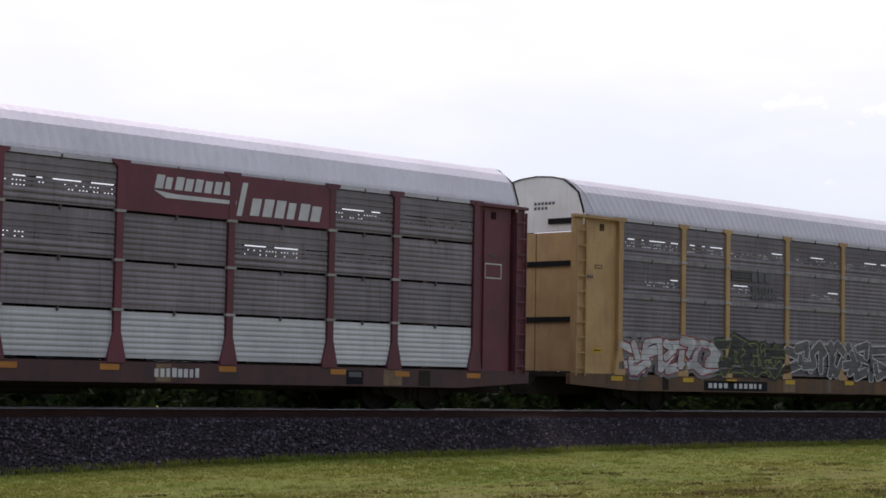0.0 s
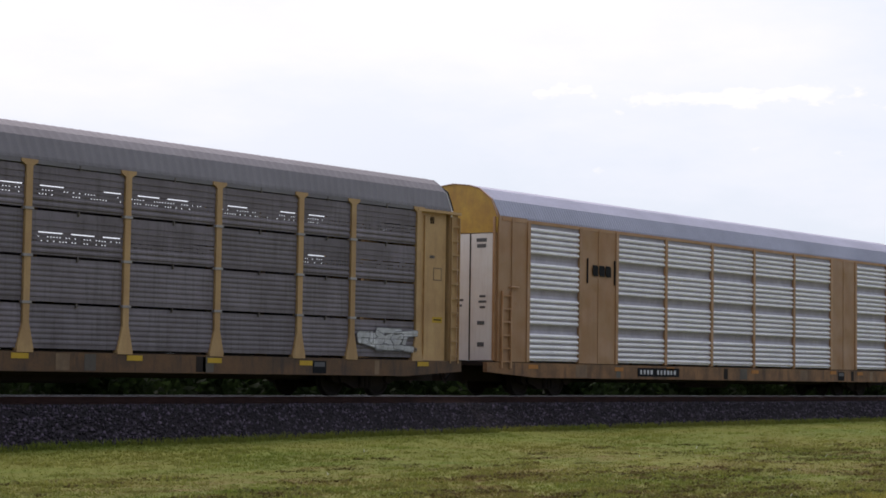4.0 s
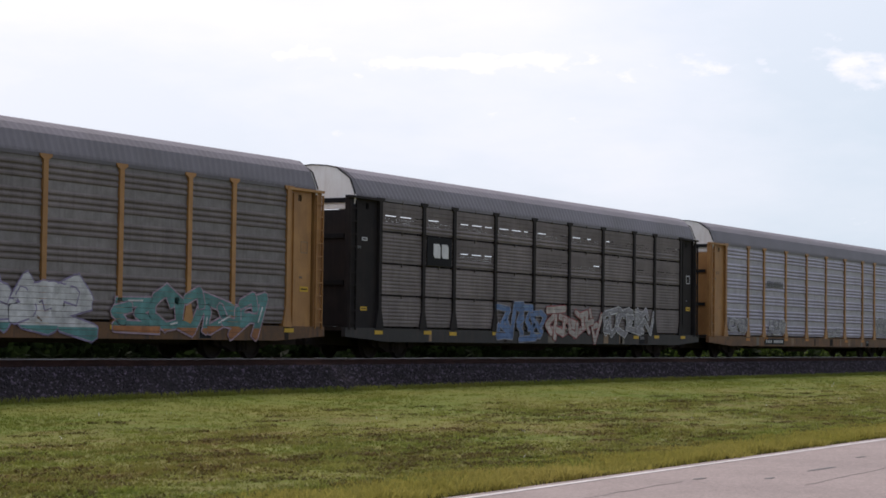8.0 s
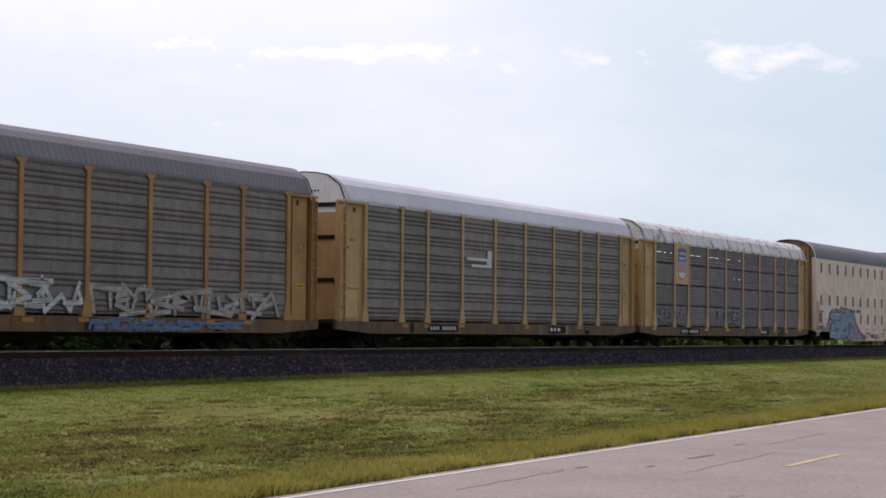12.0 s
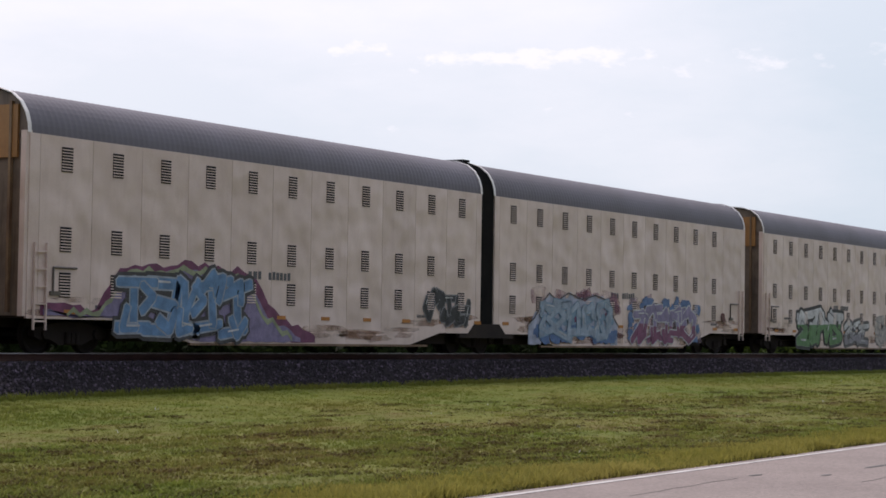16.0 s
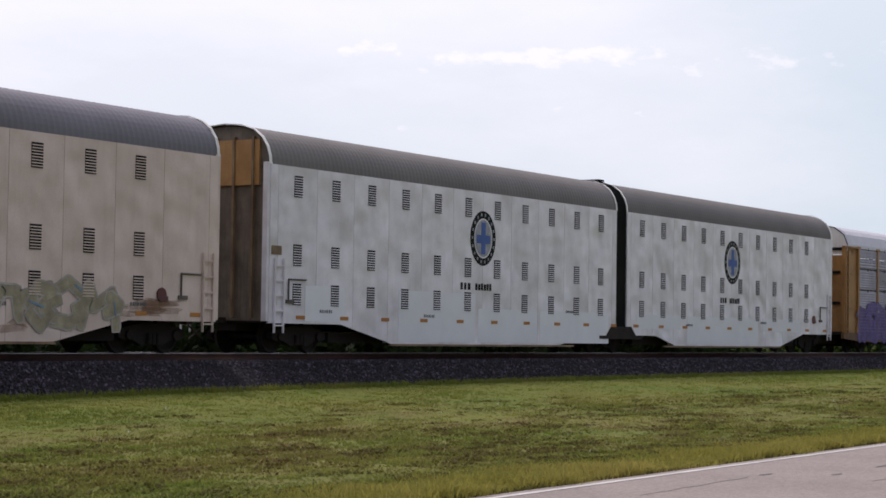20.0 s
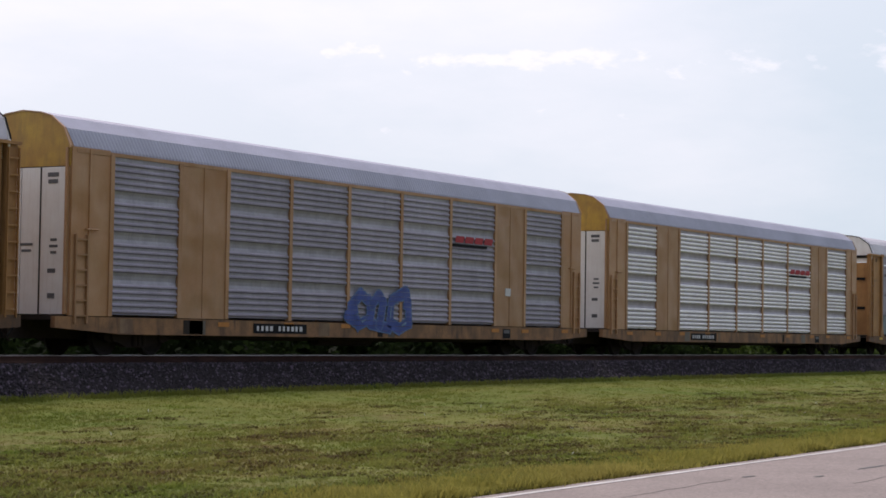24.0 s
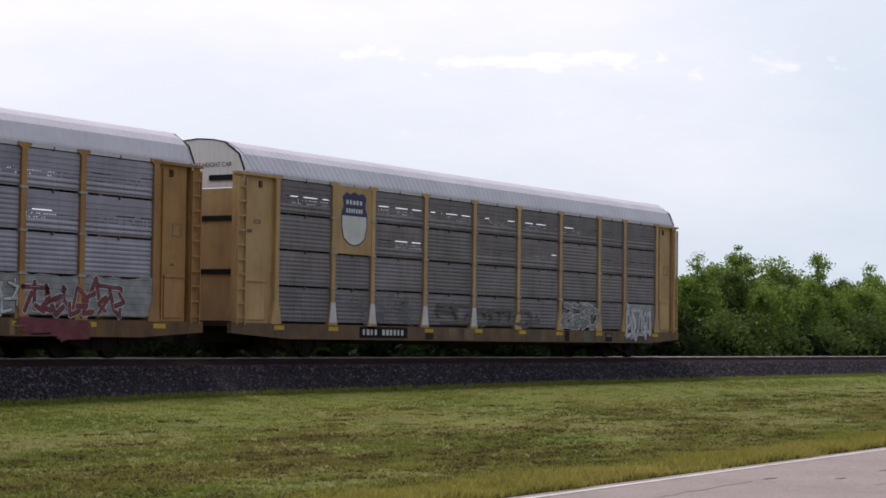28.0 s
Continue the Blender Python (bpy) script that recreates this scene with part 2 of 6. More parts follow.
def sill_mat(base):
    """The frame's paint, stained by road grime, rust and touched-up patches; under-car shade is darkened into it too.
    """
    if base.name not in SILLS:
        c = {"weathered_yellow_paint": (0.19, 0.085, 0.029), "faded_yellow_paint": (0.170, 0.085, 0.036), "ochre_paint": (0.34, 0.168, 0.070),
             "maroon_paint": (0.10, 0.04, 0.04)}.get(base.name, (0.020, 0.017, 0.017))
        SILLS[base.name] = mat("grimy_" + base.name, c, tuple(0.45 * v + 0.014 for v in c), 0.7, scale=1.6, streak=0.9, streak_col=(0.045, 0.03, 0.027), grime=0.6, runs=2.6)
    return SILLS[base.name]


CLIP = mat("galvanised_clip", (0.42, 0.39, 0.38), (0.28, 0.25, 0.24), 0.5, 0.3)
WHEEL = mat("grimy_wheel_steel", (0.040, 0.034, 0.030), (0.024, 0.020, 0.018), 0.8, spec=0.15)
STRIP = mat("pale_joint_strip", (0.30, 0.275, 0.295), (0.20, 0.18, 0.19), 0.55, 0.2, scale=4.0, streak=0.5, streak_col=(0.12, 0.1, 0.1))
RUBBER = mat("black_rubber", (0.012, 0.012, 0.013), (0.02, 0.019, 0.018), 0.9, spec=0.1)
P_WHITE = plain("white_lettering", (0.66, 0.66, 0.68))
P_BLACK = plain("black_marking", (0.015, 0.015, 0.018), 0.8, spec=0.15)
P_YELLOW = plain("bright_yellow_marking", (0.62, 0.38, 0.03))
P_ORANGE = plain("orange_reflector", (0.50, 0.20, 0.04))
P_RED = plain("red_marking", (0.42, 0.03, 0.045))
DULL_RED = mat("dull_red_casting", (0.15, 0.03, 0.03), (0.06, 0.03, 0.03), 0.6)
P_NAVY = plain("navy_marking", (0.035, 0.035, 0.13))
P_BLUE = plain("blue_marking", (0.06, 0.13, 0.42))
P_TAN = plain("tan_lettering", (0.42, 0.27, 0.08))
P_GREY = plain("grey_lettering", (0.12, 0.12, 0.13))


# ---- mesh helpers ----
class Shape:
    """Gathers vertices and faces of one part."""

    def __init__(self):
        self.v, self.f, self.smooth, self.second = [], [], False, []

    def box(self, x0, x1, y0, y1, z0, z1):
        n = len(self.v)
        self.v += [(x, y, z) for x in (x0, x1) for y in (y0, y1) for z in (z0, z1)]
        for q in ((0, 1, 3, 2), (4, 6, 7, 5), (0, 4, 5, 1), (2, 3, 7, 6), (0, 2, 6, 4), (1, 5, 7, 3)):
            self.f.append(tuple(n + i for i in q))
        return self

    def loft(self, rings, closed=True, caps=True):
        n, k = len(self.v), len(rings[0])
        for r in rings:
            self.v += [tuple(p) for p in r]
        for i in range(len(rings) - 1):
            for j in range(k if closed else k - 1):
                a, b = n + i * k + j, n + i * k + (j + 1) % k
                self.f.append((a, b, b + k, a + k))
        if caps:
            self.f.append(tuple(range(n, n + k))[::-1])
            self.f.append(tuple(range(n + (len(rings) - 1) * k, n + len(rings) * k)))
        return self

    def plate(self, pts, y0, y1):
        """An outline in x, z, drawn out from y0 to y1."""
        return self.loft([[(x, y0, z) for x, z in pts], [(x, y1, z) for x, z in pts]])

    def tube(self, a, b, r, sides=6, r2=None):
        a, b = Vector(a), Vector(b)
        w = (b - a).normalized()
        u = w.orthogonal().normalized()
        t = w.cross(u)
        r2 = r if r2 is None else r2
        ang = [2 * math.pi * i / sides for i in range(sides)]
        return self.loft([[p + (u * math.cos(q) + t * math.sin(q)) * s for q in ang] for p, s in ((a, r), (b, r2))])

    def bar(self, a, b, w, h):
        """A square bar from a to b."""
        return self.tube(a, b, w * 0.7, 4)

    def mesh(self, name):
        me = bpy.data.meshes.new(name)
        me.from_pydata(self.v, [], self.f)
        bm = bmesh.new()
        bm.from_mesh(me)
        bmesh.ops.recalc_face_normals(bm, faces=bm.faces)
        bm.to_mesh(me)
        bm.free()
        for i in self.second:
            me.polygons[i].material_index = 1
        if self.smooth:
            me.polygons.foreach_set("use_smooth", [True] * len(me.polygons))
        return me


MESHES = {}


def shared(key, build, material):
    """A mesh that alike pieces share."""
    both = material if isinstance(material, tuple) else (material,)
    k = (key, *[m.name for m in both])
    if k not in MESHES:
        MESHES[k] = build().mesh(key if isinstance(key, str) else key[0])
        for m in both:
            MESHES[k].materials.append(m)
    return MESHES[k]


def part(name, shape, material, parent=None, label="", at=None):
    """One mesh object, under a thing or a part."""
    if isinstance(shape, Shape):
        me = shape.mesh(name)
        me.materials.append(material)
    else:
        me = shape
    ob = new(name, me)
    if parent:
        ob.parent = parent
    if at:
        ob.matrix_basis = at
    if label:
        ob["label"] = label
    return ob


# ---- ground, road, track ----
TRACK_Y, RAIL_Z, HALF = 33.01, 1.18, 1.52
ROAD_SLOPE = 0.031


def road_edge(x):
    return 10.75 + ROAD_SLOPE * (x - 19.0)


def swell_at(x, y):
    """How far the turf at the foot of the bank lies above or below its usual level."""
    return np.interp(x, [8, 17, 27, 37, 50, 65], [-0.34, -0.27, -0.07, 0.02, 0.07, 0.10]) * np.interp(y, [19, 29.5, 36.6, 42], [0, 1, 1, 0])


def ground_z(y):
    pts = [(-900, -0.4), (-12, -0.25), (-2, -0.06), (10.6, -0.05), (12.5, -0.03), (16, 0.0), (20, 0.04), (25, 0.15),
           (29.5, 0.29), (36.6, 0.29), (42, 0.15), (900, 0.0)]
    for (a, za), (b, zb) in zip(pts, pts[1:]):
        if a <= y <= b:
            return za + (zb - za) * (y - a) / (b - a)
    return -0.4


def grass_mat(name, a, b, c, glow=0.0):
    m = bpy.data.materials.new(name)
    m.use_nodes = True
    nt = m.node_tree
    N, L = nt.nodes.new, nt.links.new
    bs = nt.nodes["Principled BSDF"]
    co = N("ShaderNodeNewGeometry")
    mp = N("ShaderNodeMapping")
    mp.inputs["Scale"].default_value = (0.55, 1.0, 1.0)
    L(co.outputs["Position"], mp.inputs[0])

    def tex(s, d):
        t = N("ShaderNodeTexNoise")
        t.inputs["Scale"].default_value, t.inputs["Detail"].default_value = s, d
        t.inputs["Roughness"].default_value = 0.65
        L(mp.outputs[0], t.inputs["Vector"])
        r = N("ShaderNodeMapRange")
        r.inputs[1].default_value, r.inputs[2].default_value = 0.36, 0.64
        L(t.outputs[0], r.inputs[0])
        return r.outputs[0]

    def blend(f, p, q):
        x = N("ShaderNodeMix")
        x.data_type = 'RGBA'
        for v, i in ((f, 0), (p, 6), (q, 7)):
            if hasattr(v, "links"):
                L(v, x.inputs[i])
            else:
                x.inputs[i].default_value = (*v, 1)
        return x.outputs[2]

    col = blend(tex(0.28, 5), a, b)
    spot = N("ShaderNodeMath")
    spot.operation = 'MULTIPLY'
    L(tex(1.5, 6), spot.inputs[0])
    L(tex(0.6, 4), spot.inputs[1])
    # the brown patches keep to the middle of the strip
    sep, mid = N("ShaderNodeSeparateXYZ"), N("ShaderNodeValToRGB")
    L(co.outputs["Position"], sep.inputs[0])
    far = N("ShaderNodeMapRange")
    far.inputs[1].default_value, far.inputs[2].default_value = 11.0, 30.0
    L(sep.outputs[1], far.inputs[0])
    e = mid.color_ramp.elements
    e[0].position, e[0].color = 0.05, (0.2, 0.2, 0.2, 1)
    e[1].position, e[1].color = 0.85, (0.15, 0.15, 0.15, 1)
    for at in (0.2, 0.5):
        mid.color_ramp.elements.new(at).color = (1, 1, 1, 1)
    L(far.outputs[0], mid.inputs[0])
    much = N("ShaderNodeMath")
    much.operation, much.use_clamp = 'MULTIPLY', True
    twice = N("ShaderNodeMath")
    twice.operation, twice.use_clamp = 'MULTIPLY', True
    twice.inputs[1].default_value = 0.92
    L(spot.outputs[0], twice.inputs[0])
    L(twice.outputs[0], much.inputs[0])
    L(mid.outputs[0], much.inputs[1])
    col = blend(much.outputs[0], col, c)
    fine = tex(6.0, 6)
    dk = N("ShaderNodeMix")
    dk.data_type, dk.blend_type = 'RGBA', 'MULTIPLY'
    dk.inputs[0].default_value = 0.28
    L(col, dk.inputs[6])
    tone = N("ShaderNodeMapRange")
    tone.inputs[3].default_value, tone.inputs[4].default_value = 0.6, 1.2
    L(fine, tone.inputs[0])
    L(tone.outputs[0], dk.inputs[7])
    col = dk.outputs[2]
    isl = N("ShaderNodeHueSaturation")
    r = N("ShaderNodeMapRange")
    r.inputs[3].default_value, r.inputs[4].default_value = 0.87, 1.13
    L(co.outputs["Random Per Island"], r.inputs[0])
    L(r.outputs[0], isl.inputs["Value"])
    L(col, isl.inputs["Color"])
    L(isl.outputs[0], bs.inputs["Base Color"])
    bs.inputs["Roughness"].default_value = 0.75
    bs.inputs["Specular IOR Level"].default_value = 0.08
    bp = N("ShaderNodeBump")
    bp.inputs["Distance"].default_value, bp.inputs["Strength"].default_value = 0.05, 0.5
    L(tex(9.0, 5), bp.inputs["Height"])
    L(bp.outputs[0], bs.inputs["Normal"])
    if glow:                           # thin blades let the light through
        tr, both = N("ShaderNodeBsdfTranslucent"), N("ShaderNodeMixShader")
        both.inputs[0].default_value = glow
        L(isl.outputs[0], tr.inputs[0])
        L(bs.outputs[0], both.inputs[1])
        L(tr.outputs[0], both.inputs[2])
        L(both.outputs[0], nt.nodes["Material Output"].inputs[0])
    return m


GRASS = grass_mat("mown_grass", (0.118, 0.158, 0.026), (0.168, 0.172, 0.037), (0.172, 0.118, 0.050))
BLADE = grass_mat("grass_blades", (0.146, 0.196, 0.033), (0.202, 0.206, 0.046), (0.205, 0.140, 0.060), 0.5)
TUFT = grass_mat("bright_grass_tufts", (0.195, 0.250, 0.045), (0.270, 0.270, 0.070), (0.21, 0.17, 0.07), 0.5)
VERGE = grass_mat("yellowing_verge_grass", (0.290, 0.270, 0.055), (0.37, 0.320, 0.085), (0.25, 0.200, 0.060), 0.5)
WEED = grass_mat("dark_weed_clump", (0.096, 0.098, 0.025), (0.126, 0.102, 0.032), (0.114, 0.072, 0.034), 0.35)
ASPHALT = mat("sun_bleached_asphalt", (0.312, 0.252, 0.230), (0.26, 0.210, 0.192), 0.85, scale=0.5, fine=26, bump=0.35, grime=0.85)
CRACK = mat("grey_crack_filler", (0.19, 0.165, 0.15), None, 0.8)
LINE = mat("worn_white_road_paint", (0.58, 0.55, 0.53), (0.40, 0.37, 0.35), 0.6, fine=60, grime=0.5)
YLINE = mat("worn_yellow_road_paint", (0.5, 0.36, 0.17), (0.36, 0.28, 0.17), 0.6, fine=60, grime=0.5)
TAR = mat("dark_tar_patch", (0.09, 0.085, 0.08), None, 0.7)
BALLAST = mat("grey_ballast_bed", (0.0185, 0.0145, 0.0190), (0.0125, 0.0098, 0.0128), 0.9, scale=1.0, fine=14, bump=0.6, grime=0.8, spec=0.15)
TIE = mat("creosoted_tie_wood", (0.055, 0.042, 0.034), (0.085, 0.066, 0.052), 0.85, fine=25, bump=0.4)
RAIL = mat("rusty_rail_steel", (0.105, 0.052, 0.040), (0.070, 0.038, 0.030), 0.9, spec=0.2)
RAIL_TOP = mat("polished_rail_head", (0.82, 0.80, 0.78), (0.72, 0.70, 0.68), 0.30, 1.0, bump=0.0, grime=0.1)


def stone_mat():
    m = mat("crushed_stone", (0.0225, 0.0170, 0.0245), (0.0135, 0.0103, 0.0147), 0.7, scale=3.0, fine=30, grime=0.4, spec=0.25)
    nt = m.node_tree
    b = nt.nodes["Principled BSDF"]
    g, h, r = nt.nodes.new("ShaderNodeNewGeometry"), nt.nodes.new("ShaderNodeHueSaturation"), nt.nodes.new("ShaderNodeMapRange")
    r.inputs[3].default_value, r.inputs[4].default_value = 0.6, 6.5
    few = nt.nodes.new("ShaderNodeMath")
    few.operation = 'POWER'
    few.inputs[1].default_value = 5.0
    nt.links.new(g.outputs["Random Per Island"], few.inputs[0])
    nt.links.new(few.outputs[0], r.inputs[0])
    nt.links.new(r.outputs[0], h.inputs["Value"])
    nt.links.new(b.inputs["Base Color"].links[0].from_socket, h.inputs["Color"])
    nt.links.new(h.outputs[0], b.inputs["Base Color"])
    return m


STONE = stone_mat()


def setting(ob, label, category):
    return tagged(ob, label, category, kind="structure")


def build_ground():
    s = Shape()
    ys = [-900, -200, -12, -2, 4, 10.6, 11.4, 12.5, 14, 16, 18, 20, 22, 25, 27, 29.5, 33, 36.6, 42, 60, 200, 900]
    xs = [-900, -300, -100, -40] + list(range(-20, 161, 4)) + [200, 300, 600, 1200, 2600]
    rnd = random.Random(4)
    k = len(ys)
    for x in xs:
        for y in ys:
            d = 0.035 * (rnd.random() - 0.5) if 12 < y < 29 else 0.0
            s.v.append((x, y, ground_z(y) + float(swell_at(x, y)) + d))
    for i in range(len(xs) - 1):
        for j in range(k - 1):
            a = i * k + j
            s.f.append((a, a + k, a + k + 1, a + 1))
    s.smooth = True
    setting(part("ground", s, GRASS), "mown green and yellow grass strip beside the track", "grass")

    r = Shape()
    x0, x1 = -200.0, 900.0
    for x in (x0, x1):
        e = road_edge(x)
        r.v += [(x, e - 7.2, -0.12), (x, e - 7.2, 0.0), (x, e + 0.22, 0.0), (x, e + 0.30, -0.12)]
    r.f += [(0, 4, 5, 1), (1, 5, 6, 2), (2, 6, 7, 3), (0, 1, 2, 3), (4, 7, 6, 5)]
    road = setting(part("road", r, ASPHALT), "sun-bleached two-lane asphalt road with a white edge line", "road")
    e = Shape()
    rnd = random.Random(9)
    x = -20.0
    while x < 160:                      # the edge line in lengths, worn ragged
        n = x + 3.0
        a, b = road_edge(x), road_edge(n)
        e.loft([[(x, a - 0.06, 0.004), (x, a + 0.045, 0.004), (x, a + 0.045, 0.006), (x, a - 0.06, 0.006)],
                [(n - 0.004, b - 0.06, 0.004), (n - 0.004, b + 0.045, 0.004), (n - 0.004, b + 0.045, 0.006), (n - 0.004, b - 0.06, 0.006)]])
        x = n
    part("edge_line", e, LINE, road, "worn white edge line")
    for i in range(-3, 12):
        x = 25.9 + 12.2 * i
        d = Shape()
        a, b = road_edge(x) - 3.33, road_edge(x + 3.05) - 3.33
        d.loft([[(x, a - 0.06, 0.004), (x, a + 0.06, 0.004), (x, a + 0.06, 0.006), (x, a - 0.06, 0.006)],
                [(x + 3.05, b - 0.06, 0.004), (x + 3.05, b + 0.06, 0.004), (x + 3.05, b + 0.06, 0.006), (x + 3.05, b - 0.06, 0.006)]])
        part("centre_dash", d, YLINE, road, "faded yellow centre dash")
    for x, d, n in ((20.0, 1.1, 9), (24.0, 2.5, 12), (31.0, 1.7, 10), (38.0, 2.9, 12), (17.0, 4.2, 10)):
        c = Shape()
        p = [(x + i * 0.45, road_edge(x + i * 0.45) - d + rnd.uniform(-0.03, 0.03) + 0.012 * i) for i in range(n)]
        for z in (0.002, 0.004):
            c.v += [(a, b - 0.009, z) for a, b in p] + [(a, b + 0.009, z) for a, b in p]
        for i in range(n - 1):
            q = 2 * n
            c.f += [(q + i, q + i + 1, q + i + 1 + n, q + i + n), (i, i + 1, q + i + 1, q + i), (i + n, q + i + n, q + i + 1 + n, i + 1 + n)]
        part("crack", c, CRACK, road, "thin dark crack in the asphalt")
    for x, y, w in ((27.3, 9.3, 0.6), (24.2, 9.9, 0.2), (24.9, 9.2, 0.16), (30.6, 9.8, 0.2)):
        p = Shape()
        p.loft([[(x + w * (1 + 0.2 * rnd.random()) * math.cos(q), y + 0.05 * math.sin(q), z) for q in [i * 0.7854 for i in range(8)]] for z in (0.003, 0.005)])
        part("tar_patch", p, TAR, road, "dark tar patch")

    b = Shape()
    prof = [(29.0, -0.06), (29.74, 0.29), (31.1, 0.92), (31.4, 0.97), (34.6, 0.97), (34.9, 0.92), (36.2, 0.31), (36.4, 0.18)]
    xs = [-600, -60] + list(range(-20, 161, 3)) + [260, 600, 2000]
    rnd = random.Random(5)
    rings = [[(x, y + (rnd.random() - 0.5) * (0.06 if i in (1, 6) else 0.02), z + (rnd.random() - 0.5) * 0.014) for i, (y, z) in enumerate(prof)] for x in xs]
    b.loft(rings)
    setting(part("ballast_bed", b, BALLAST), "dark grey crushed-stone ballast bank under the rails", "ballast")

    track = setting(new("railway_track"), "steel rails on creosoted wooden ties", "track")
    for sy in (-0.755, 0.755):
        y = TRACK_Y + sy
        web = [(-0.075, -0.175), (0.075, -0.175), (0.075, -0.155), (0.012, -0.13), (0.012, -0.045), (0.038, -0.036), (0.034, -0.006),
               (-0.034, -0.006), (-0.038, -0.036), (-0.012, -0.045), (-0.012, -0.13), (-0.075, -0.155)]
        rail = part("rail", Shape().loft([[(x, y + a, RAIL_Z + z) for a, z in web] for x in (-600, 2000)]), RAIL, track)
        top = [(-0.022, -0.009), (-0.021, -0.002), (-0.016, 0.001), (0.016, 0.001), (0.021, -0.002), (0.022, -0.009)]
        part("rail_head", Shape().loft([[(x, y + a, RAIL_Z + z) for a, z in top] for x in (-600, 2000)]), RAIL_TOP, rail, "polished bright band on the rail head")
    tie = shared("tie", lambda: Shape().box(-0.11, 0.11, -1.3, 1.3, -0.17, 0.0), TIE)
    rnd = random.Random(6)
    for i in range(280):
        part("tie", tie, TIE, track, at=pose(8 + i * 0.5, TRACK_Y + (rnd.random() - 0.5) * 0.06, RAIL_Z - 0.178, 0, 0, (rnd.random() - 0.5) * 2))


build_ground()


# ---- train ----
# seconds, metres that the train has gone to the left
GONE = [(0.0, 0.0), (1.0, 19.79), (2.0, 39.57), (2.5, 49.46), (4.5, 89.02), (6.0, 118.70), (7.0, 138.48), (8.0, 158.23),
        (9.0, 177.95), (10.0, 197.58), (11.0, 217.12), (11.5, 226.87), (13.5, 266.08), (15.0, 295.71), (16.0, 315.50),
        (17.0, 335.34), (18.0, 355.16), (19.0, 374.97), (20.0, 394.79), (21.0, 414.58), (22.0, 434.43), (22.5, 444.39),
        (24.5, 484.10), (25.0, 494.00), (26.0, 513.82), (27.0, 533.70), (28.0, 553.57)]
TRAIN, WHEELS = [], []
EDGES = (-11.68, -9.05, -7.08, -4.25, -1.40, 1.40, 4.25, 7.08, 9.05, 11.68)
Z0, Z1 = 0.97, 4.85          # foot and head of the side panels above the rail


def both_sides(name, me, x, parent, z=0.0, y=-HALF, label="", far=True):
    near = part(name, me, None, parent, label, pose(x, y, z))
    if far:
        part(name, me, None, parent, label, pose(x, -y, z, 0, 0, 180))
    return near


def ribbed(w, z0, z1, ribs, deep=0.045, two=False):
    """A sheet w wide with horizontal ribs, ribs as (centre, half height), facing -Y; wide bands between them are hollow."""
    prof = [(z0, 0.0)]
    for c, h in ribs:
        last = prof[-1][0]
        if two and 0.24 < c - h - last < 0.6:
            prof += [(last + (c - h - last) * 0.35, 0.022), (last + (c - h - last) * 0.7, 0.018)]
        prof += [(c - h, 0.0), (c - h * 0.45, -deep), (c + h * 0.25, -deep), (c + h, 0.0)]
    prof.append((z1, 0.0))
    s = Shape()
    ring = lambda x: [(x, y, z) for z, y in prof] + [(x, 0.05, z1), (x, 0.05, z0)]
    s.loft([ring(-w / 2), ring(w / 2)])
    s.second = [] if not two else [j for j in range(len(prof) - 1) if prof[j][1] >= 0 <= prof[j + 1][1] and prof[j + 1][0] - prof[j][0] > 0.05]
    return s


def slotted(w, z0, z1, seed):
    """A tier that lets light through: ribs, two ragged rows of small holes and a row of thin slots."""
    rnd = random.Random(seed)
    s = ribbed(w, z0, z0 + 0.28, tier_ribs(z0, z0 + 0.28, 2, 0.02), 0.018)
    z = z0 + 0.28
    for high, cell, bar, shut in ((0.022, 0.085, 0.035, 0.55), (0.022, 0.085, 0.035, 0.42), (0.026, 0.9, 0.22, 0.35)):
        x = -w / 2
        while x < w / 2 - 0.01:          # openings with webs between, many of them closed
            s.box(x, min(x + (cell if rnd.random() < shut else bar), w / 2), 0.0, 0.02, z, z + high)
            x += cell
        s.box(-w / 2, w / 2, -0.012, 0.02, z + high, z + high + 0.065)
        z += high + 0.065
    for q in range(2):
        s.box(-w / 2, w / 2, -0.02, 0.0, z + 0.05 + q * 0.13, z + 0.12 + q * 0.13)
    s.box(-w / 2, w / 2, -0.006, 0.02, z, z1)
    return s


def tier_ribs(z0, z1, n, margin=0.07):
    p = (z1 - z0 - 2 * margin) / n
    return [(z0 + margin + p * (i + 0.5), p * 0.42) for i in range(n)]


def group_ribs():
    """Four bands of five ribs with hollow plain strips between."""
    out = []
    for g in range(4):
        for i in range(5):
            out.append((Z0 + 0.105 + g * 0.985 + i * 0.155, 0.050))
    return out


def even_ribs():
    out = []
    for g in range(6):
        for i in range(3):
            out.append((Z0 + 0.14 + g * 0.645 + i * 0.15, 0.062))
    return out


def refine(prof):
    """The same profile, rounder."""
    out = []
    for i in range(len(prof) - 1):
        p0, p1, p2, p3 = prof[max(i - 1, 0)], prof[i], prof[i + 1], prof[min(i + 2, len(prof) - 1)]
        for u in (0.0, 0.5):
            out.append(tuple(0.5 * (2 * b + (c - a) * u + (2 * a - 5 * b + 4 * c - d) * u * u + (3 * b - a - 3 * c + d) * u ** 3) for a, b, c, d in zip(p0, p1, p2, p3)))
    return out + [prof[-1]]


